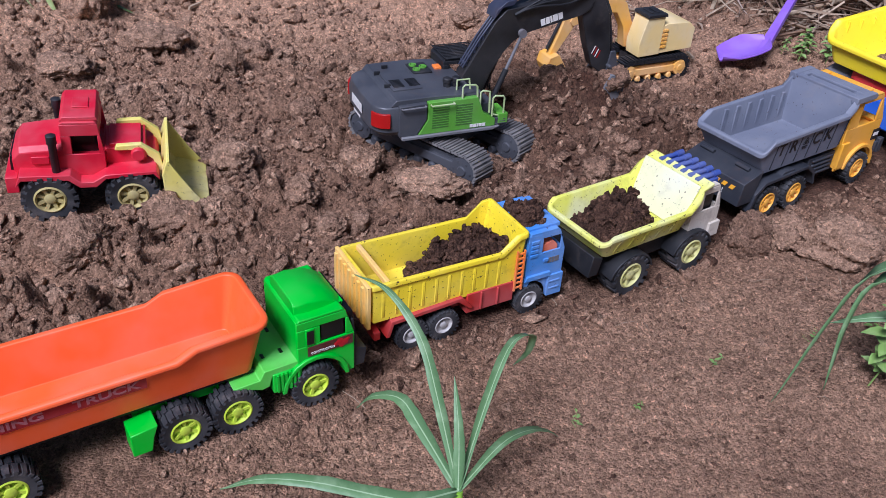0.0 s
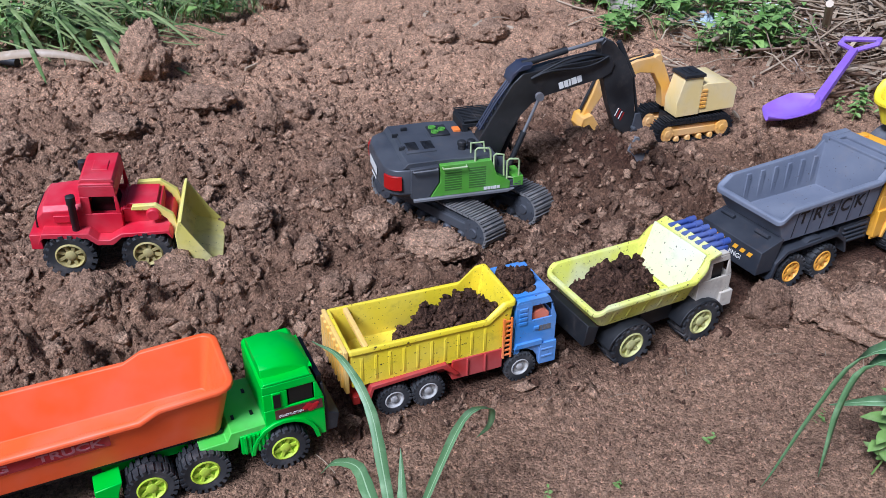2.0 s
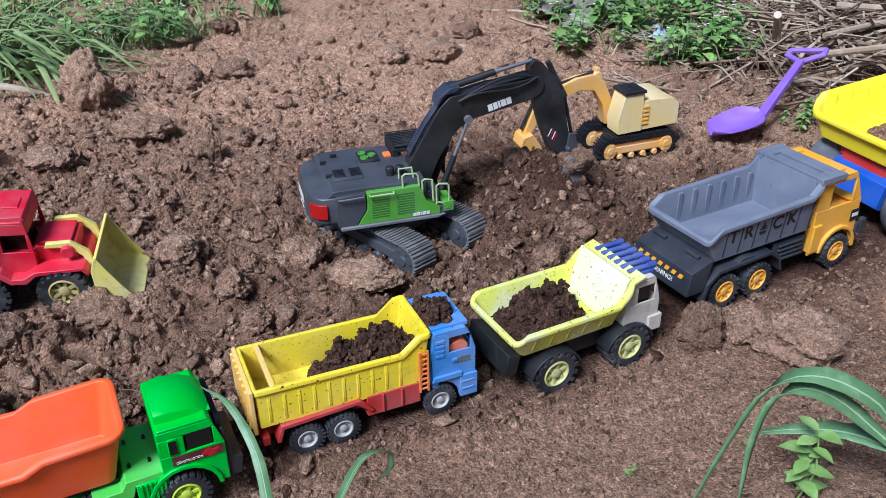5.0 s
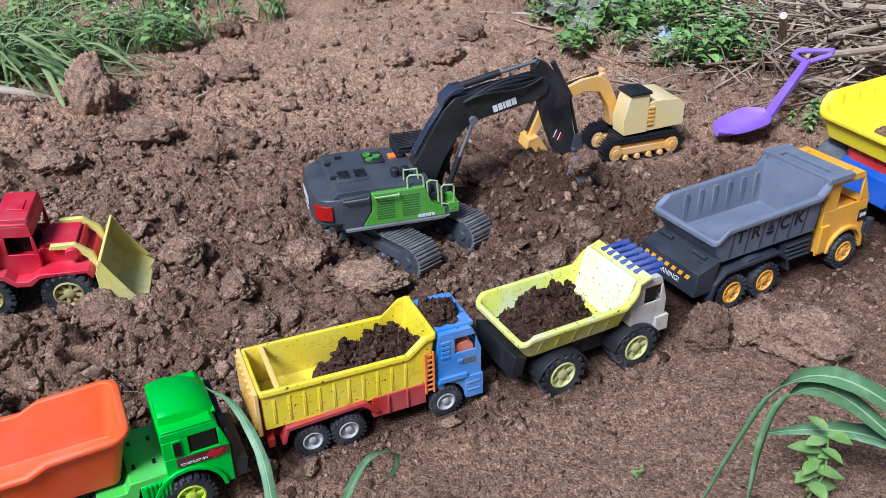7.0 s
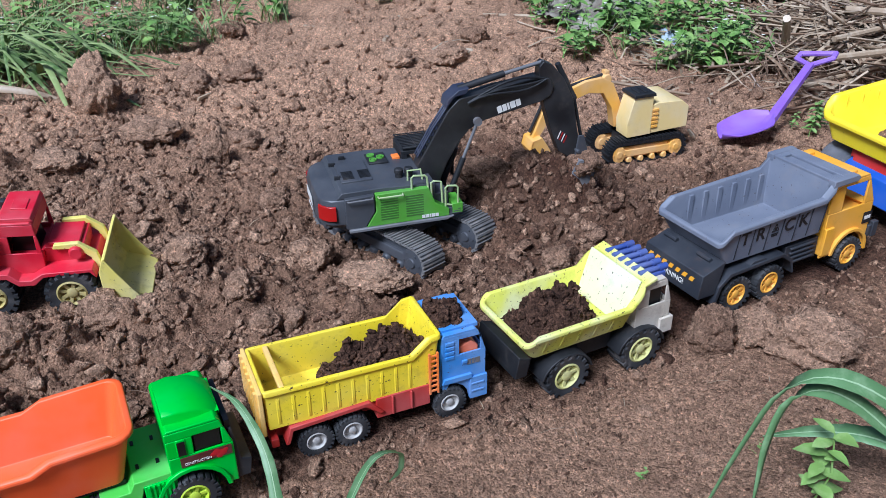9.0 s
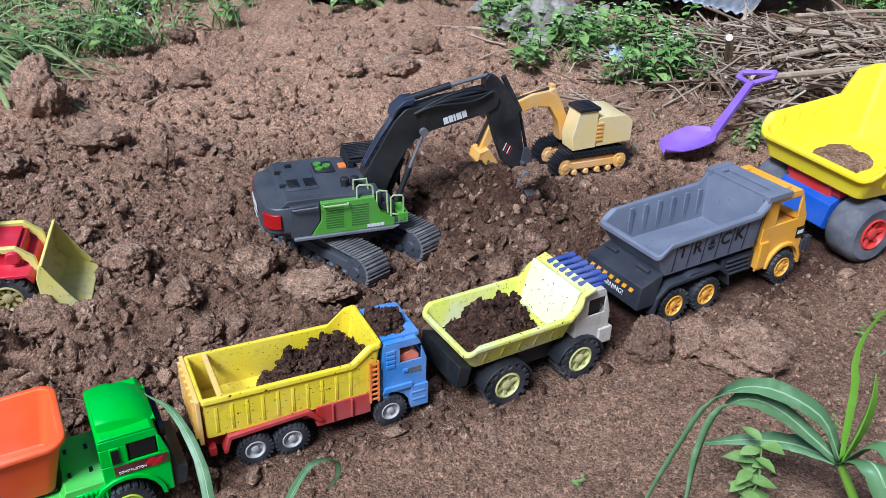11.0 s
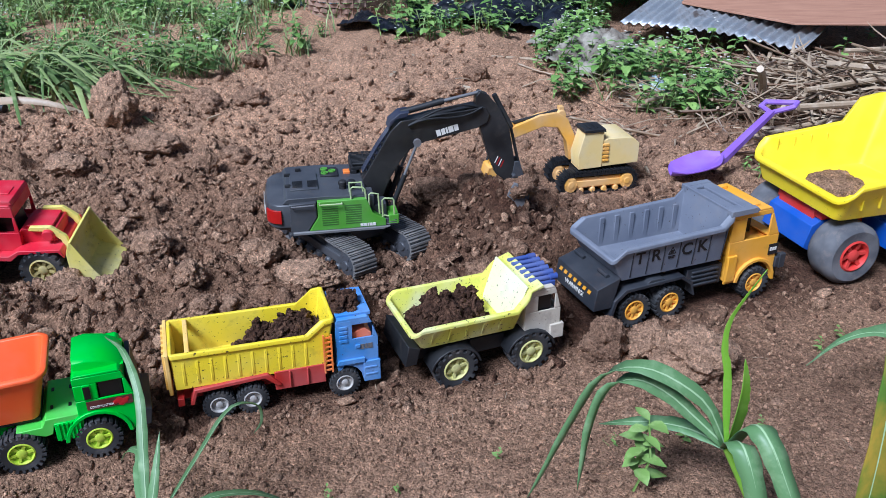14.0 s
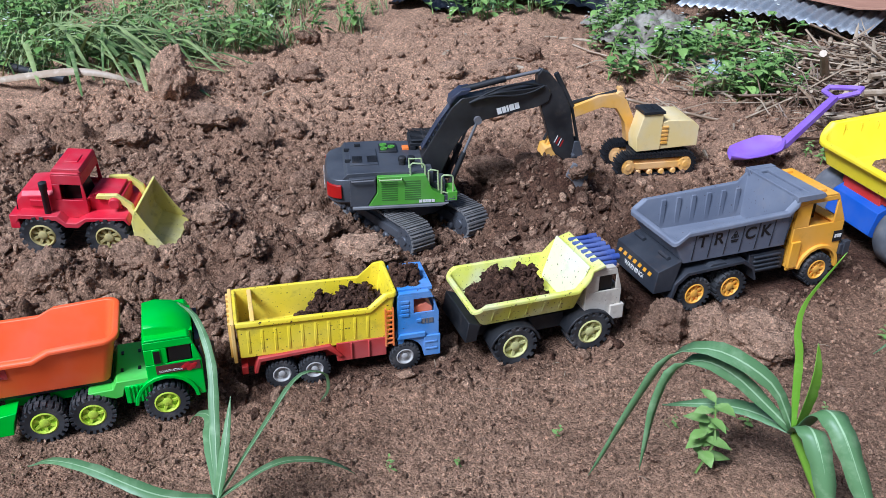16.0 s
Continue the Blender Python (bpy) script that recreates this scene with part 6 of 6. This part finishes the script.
for x, y, ln, w, a in ((-.02, 2.76, .09, .014, 65), (.03, 2.72, .11, .016, -20), (.05, 2.735, .10, .012, -28), (-.20, 2.82, .05, .012, 80), (-.62, 2.27, .06, .007, 60), (.66, 2.05, .05, .006, 100)):
    bm = bmesh.new()
    prism(bm, [(-ln / 2, 0), (ln / 2, 0), (ln / 2 - .01, .007), (-ln / 2 + .004, .009)], -w / 2, w / 2)
    tagged(part("wood_chip", bm, M_DRY, None, "", .001), "pale split wood chip on the soil", "wood chip", "wood chips").matrix_world = pose(x, y, (top_of(x, y)) + .002, 4, -5, a)


def zinc(name, corners, waves, amp, label):
    """A corrugated sheet between four corners: near left, near right, far right, far left."""
    A, B, C, D = [Vector(c) for c in corners]
    n, m = waves * 8, 14
    co = []
    for j in range(m + 1):
        for i in range(n + 1):
            u, v = i / n, j / m
            p = A.lerp(B, u).lerp(D.lerp(C, u), v)
            p.z += amp * math.sin(2 * math.pi * waves * u) + .012 * math.sin(3 * v + 4 * u) + .02 * max(0, noise.noise(p * 3))
            co.append(tuple(p))
    i = np.arange((n + 1) * (m + 1)).reshape(m + 1, n + 1)
    q = np.stack([i[:-1, :-1], i[:-1, 1:], i[1:, 1:], i[1:, :-1]], -1).reshape(-1, 4)
    ob = new(name, mesh_np(name, np.array(co), q, M_ZINC))
    sol = ob.modifiers.new("thickness", 'SOLIDIFY')
    sol.thickness = .0012
    return tagged(ob, label, "metal sheet", "corrugated sheets")


def zinc_mat():
    m, nt, b = mat("weathered_zinc", .42, .85)
    co = nt.nodes.new("ShaderNodeTexCoord").outputs["Object"]
    n = tex_noise(nt, 7, 8, .65, co)
    c = ramp(nt, n.outputs[0], [(.35, lin(86, 78, 74)), (.5, lin(176, 180, 184)), (.72, lin(212, 216, 220))])
    nt.links.new(c.outputs[0], b.inputs["Base Color"])
    r = ramp(nt, n.outputs[0], [(.35, (.9, .9, .9, 1)), (.6, (.4, .4, .4, 1))])
    nt.links.new(r.outputs[0], b.inputs["Roughness"])
    mt = ramp(nt, n.outputs[0], [(.38, (.1, .1, .1, 1)), (.5, (.75, .75, .75, 1))])
    nt.links.new(mt.outputs[0], b.inputs["Metallic"])
    return m


def wood_mat(name, a, b_):
    m, nt, b = mat(name, .7)
    co = nt.nodes.new("ShaderNodeTexCoord")
    mp = nt.nodes.new("ShaderNodeMapping")
    mp.inputs["Scale"].default_value = (4, 30, 30)
    nt.links.new(co.outputs["Object"], mp.inputs[0])
    n = tex_noise(nt, 1.6, 8, .65, mp.outputs[0])
    c = ramp(nt, n.outputs[0], [(.3, lin(*a)), (.7, lin(*b_))])
    nt.links.new(c.outputs[0], b.inputs["Base Color"])
    bump(nt, b, n.outputs[0], .4, .002)
    return m


def cloth_mat(name, a, b_, rough=.9):
    m, nt, b = mat(name, rough)
    co = nt.nodes.new("ShaderNodeTexCoord").outputs["Object"]
    n = tex_noise(nt, 12, 8, .65, co)
    c = ramp(nt, n.outputs[0], [(.35, lin(*a)), (.68, lin(*b_))])
    nt.links.new(c.outputs[0], b.inputs["Base Color"])
    n2 = tex_noise(nt, 500, 2, .5, co)
    bump(nt, b, n2.outputs[0], .3, .001)
    return m


M_ZINC = zinc_mat()
M_PLY = wood_mat("weathered_plywood", (148, 106, 84), (176, 132, 106))
M_CLOTH = cloth_mat("muddy_grey_cloth", (92, 80, 68), (168, 162, 148))
M_BLACKPLY = cloth_mat("black_plastic_film", (12, 13, 16), (36, 40, 50), .35)
M_WICKER = wood_mat("wicker", (120, 92, 78), (190, 160, 140))
M_PALEBLUE = cloth_mat("pale_blue_tarp", (120, 138, 150), (190, 204, 214), .5)
zinc("corrugated_sheet", ((.56, 3.42, .13), (1.215, 3.20, .115), (1.62, 3.95, .27), (.95, 4.15, .27)), 19, .0055, "weathered corrugated zinc sheet over debris")
zinc("corrugated_sheet", ((.30, 3.75, .20), (.92, 3.62, .21), (1.2, 4.5, .34), (.5, 4.6, .32)), 17, .0055, "rusty corrugated zinc sheet under a board")
bm = bmesh.new()
c = [Vector(p) for p in ((.80, 3.56, .185), (1.20, 3.335, .165), (1.56, 3.30, .185), (1.78, 3.95, .30), (1.05, 4.15, .33))]
loft(bm, [[p for p in c], [p + Vector((0, 0, .009)) for p in c]])
tagged(part("plywood_board", bm, M_PLY, None, "", .002), "weathered brown plywood board leaning on the sheets", "board")


def draped(name, cx, cy, w, d, hgt, seed, material, label, cat, rough=.03, turn=0):
    n, m = 70, 60
    co = []
    ca, sa = math.cos(radians(turn)), math.sin(radians(turn))
    for j in range(m + 1):
        for i in range(n + 1):
            u, v = i / n * 2 - 1, j / m * 2 - 1
            wob = 1 + .18 * noise.noise(Vector((math.atan2(v, u) * 1.3, seed, 0)))
            lx, ly = u * w * wob, v * d * wob
            x, y = cx + lx * ca - ly * sa, cy + lx * sa + ly * ca
            r = min(1, math.hypot(u, v))
            ridge = abs(noise.noise(Vector((x * 5, y * 5, seed)))) * 1.6 + abs(noise.noise(Vector((x * 13, y * 13, seed + 3)))) * .5
            z = (top_of(x, y)) + .004 + hgt * (1 - r * r) * .7 + rough * ridge
            co.append((x, y, z))
    i = np.arange((n + 1) * (m + 1)).reshape(m + 1, n + 1)
    q = np.stack([i[:-1, :-1], i[:-1, 1:], i[1:, 1:], i[1:, :-1]], -1).reshape(-1, 4)
    return tagged(new(name, mesh_np(name, np.array(co), q, material)), label, cat)


draped("cloth", .50, 3.12, .15, .20, .10, 3.3, M_CLOTH, "muddy grey cloth crumpled among the weeds", "cloth", .06, -25)
draped("cloth", .42, 3.42, .18, .14, .09, 8.3, M_CLOTH, "grey sackcloth lying against the metal sheets", "cloth", .05, -20)
draped("plastic_film", .02, 3.78, .40, .26, .03, 5.3, M_BLACKPLY, "crumpled black plastic film on the ground", "plastic film", .05, 8)
draped("plastic_film", -.42, 3.55, .17, .12, .02, 6.3, M_BLACKPLY, "crumpled black plastic film beside the basket", "plastic film", .04)
draped("plastic_film", 2.02, 2.98, .14, .10, .06, 7.3, M_BLACKPLY, "black plastic film on the stalk heap", "plastic film", .06)
draped("tarp", -.98, 3.95, .25, .16, .01, 9.3, M_PALEBLUE, "pale blue tarp lying behind the grass", "tarp", .03)
draped("tarp", .68, 2.86, .09, .05, .015, 4.3, M_PALEBLUE, "pale grey plastic scrap under the weeds", "tarp", .015)


def basket():
    B = empty("wicker_basket", pose(-.68, 3.83, (top_of(-.68, 3.83)), 0, 0, 0), "old woven wicker basket standing behind the soil", "basket")
    seg = 40
    for k in range(10):
        z = .012 + k * .024
        rad = .165 + .07 * (z / .25)
        bm = bmesh.new()
        pts = [((rad + .005 * (1 if (i + k) % 2 else -1)) * math.cos(2 * math.pi * i / seg), (rad + .005 * (1 if (i + k) % 2 else -1)) * math.sin(2 * math.pi * i / seg), z) for i in range(seg + 1)]
        rings = [[(x * (1 + q / rad), y * (1 + q / rad), zz + h) for q, h in ((-.002, -.009), (.003, -.009), (.003, .009), (-.002, .009))] for x, y, zz in pts]
        loft(bm, rings, False)
        part("weave_band", bm, M_WICKER, B, "", 0)
    for i in range(20):
        a = 2 * math.pi * (i + .5) / 20
        bm = bmesh.new()
        tube(bm, [(.162 * math.cos(a), .162 * math.sin(a), 0), (.235 * math.cos(a), .235 * math.sin(a), .25)], .006, 6)
        part("stake", bm, M_WICKER, B, "", 0)


basket()
bm = bmesh.new()
tube(bm, [(-1.75, 2.19, .10), (-1.5, 2.165, .082), (-1.24, 2.145, .055)], .013, 14)
tagged(part("pipe", bm, M_BLACK, None, "", 0), "dark plastic pipe end lying in the grass", "pipe")
s = Soup()
s.strip(bezier([(-1.5, 2.05, .05), (-1.3, 2.08, .085), (-1.15, 2.09, .105), (-1.03, 2.11, .09), (-.93, 2.14, .05)], 16), [.004 + .008 * math.sin(math.pi * min(1, .15 + k / 16)) for k in range(16)], Vector((.1, .6, .8)), .4)
tagged(new("dry_leaf", s.mesh("dry_leaf", M_DRY)), "long dry tan maize leaf bent over the clods", "dry leaf")
s = Soup()
for i in range(260):
    x, y = rng.uniform(-1, 1.4), rng.uniform(.75, 3.1)
    p = Vector((x, y, (top_of(x, y)) + .003))
    a, ln = rng.uniform(0, 6.28), rng.uniform(.012, .05)
    d = Vector((math.cos(a), math.sin(a), rng.normal(0, .15)))
    s.strip([p, p + d * ln * .5 + Vector((0, 0, .003)), p + d * ln], [.0005, .0006, .0004], Vector((-d.y, d.x, 0)), .4)
tagged(new("straw", s.mesh("straw", M_DRY)), "thin straws and rootlets strewn over the soil", "straw", "", "stuff")
for x, y, r in ((.79, 1.42, .018), (.455, 1.075, .013), (.52, .985, .010), (.13, .83, .008), (.62, 1.08, .009), (.33, .9, .008), (.86, 1.16, .010)):
    co, fa = lump(int(x * 1000), 3, .22, .45)
    me = mesh_np("pebble", co * r, fa, M_CLOD)
    dry_attr(me, .75)
    tagged(new("pebble", me), "small flat stone on trodden ground", "stone", "pebbles").matrix_world = pose(x, y, (top_of(x, y)) + r * .15, 0, 0, 40 * r)
bm = bmesh.new()
seg = 20
loft(bm, [[(r * math.cos(2 * math.pi * k / seg), r * math.sin(2 * math.pi * k / seg), z) for k in range(seg)] for r, z in ((.012, 0), (.017, .004), (.019, .014), (.0175, .014), (.015, .005), (.008, .003))])
tagged(part("bottle_cap", bm, M_BLUE, None, "", 0), "blue plastic cap lying under the yellow truck", "cap").matrix_world = pose(1.24, 1.66, (top_of(1.24, 1.66)) + .004, 8, 4, 0)


# ---- the soil, one sheet to the horizon ----
def axis(lo, hi, step, grow, end):
    mid = list(np.arange(lo, hi + step / 2, step))
    a, b, s = [], [], step
    v = lo
    while v > -end:
        s *= grow
        v -= s
        a.append(v)
    s, v = step, hi
    while v < end:
        s *= grow
        v += s
        b.append(v)
    return np.array(a[::-1] + mid + b)


def build_ground():
    xs, ys = axis(-1.0, 1.35, 0.0037, 1.09, 900.0), axis(0.6, 2.75, 0.0037, 1.09, 900.0)
    X, Y = np.meshgrid(xs, ys)
    Z = ground_z(X.ravel(), Y.ravel())
    n, m = len(xs), len(ys)
    co = np.stack([X.ravel(), Y.ravel(), Z], 1)
    i = np.arange(n * m).reshape(m, n)
    q = np.stack([i[:-1, :-1], i[:-1, 1:], i[1:, 1:], i[1:, :-1]], -1).reshape(-1, 4)
    me = bpy.data.meshes.new("ground")
    me.vertices.add(len(co))
    me.vertices.foreach_set("co", co.ravel())
    me.loops.add(q.size)
    me.loops.foreach_set("vertex_index", q.ravel())
    me.polygons.add(len(q))
    me.polygons.foreach_set("loop_start", np.arange(0, q.size, 4))
    me.update(calc_edges=True)
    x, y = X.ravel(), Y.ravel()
    # dug zone: moist soil, darkened further to stand in for crevice shade
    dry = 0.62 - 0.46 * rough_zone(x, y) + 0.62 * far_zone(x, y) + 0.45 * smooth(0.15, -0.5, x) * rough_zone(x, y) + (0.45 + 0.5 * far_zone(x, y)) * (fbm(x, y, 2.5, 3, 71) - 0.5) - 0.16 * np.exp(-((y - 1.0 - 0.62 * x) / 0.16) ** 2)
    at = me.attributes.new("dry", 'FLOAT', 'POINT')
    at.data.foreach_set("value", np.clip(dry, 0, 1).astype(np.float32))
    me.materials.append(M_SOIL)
    me.shade_smooth()
    ob = new("ground", me)
    return tagged(ob, "dug and trodden brown soil with crumbs and clods", "soil", "", "structure")


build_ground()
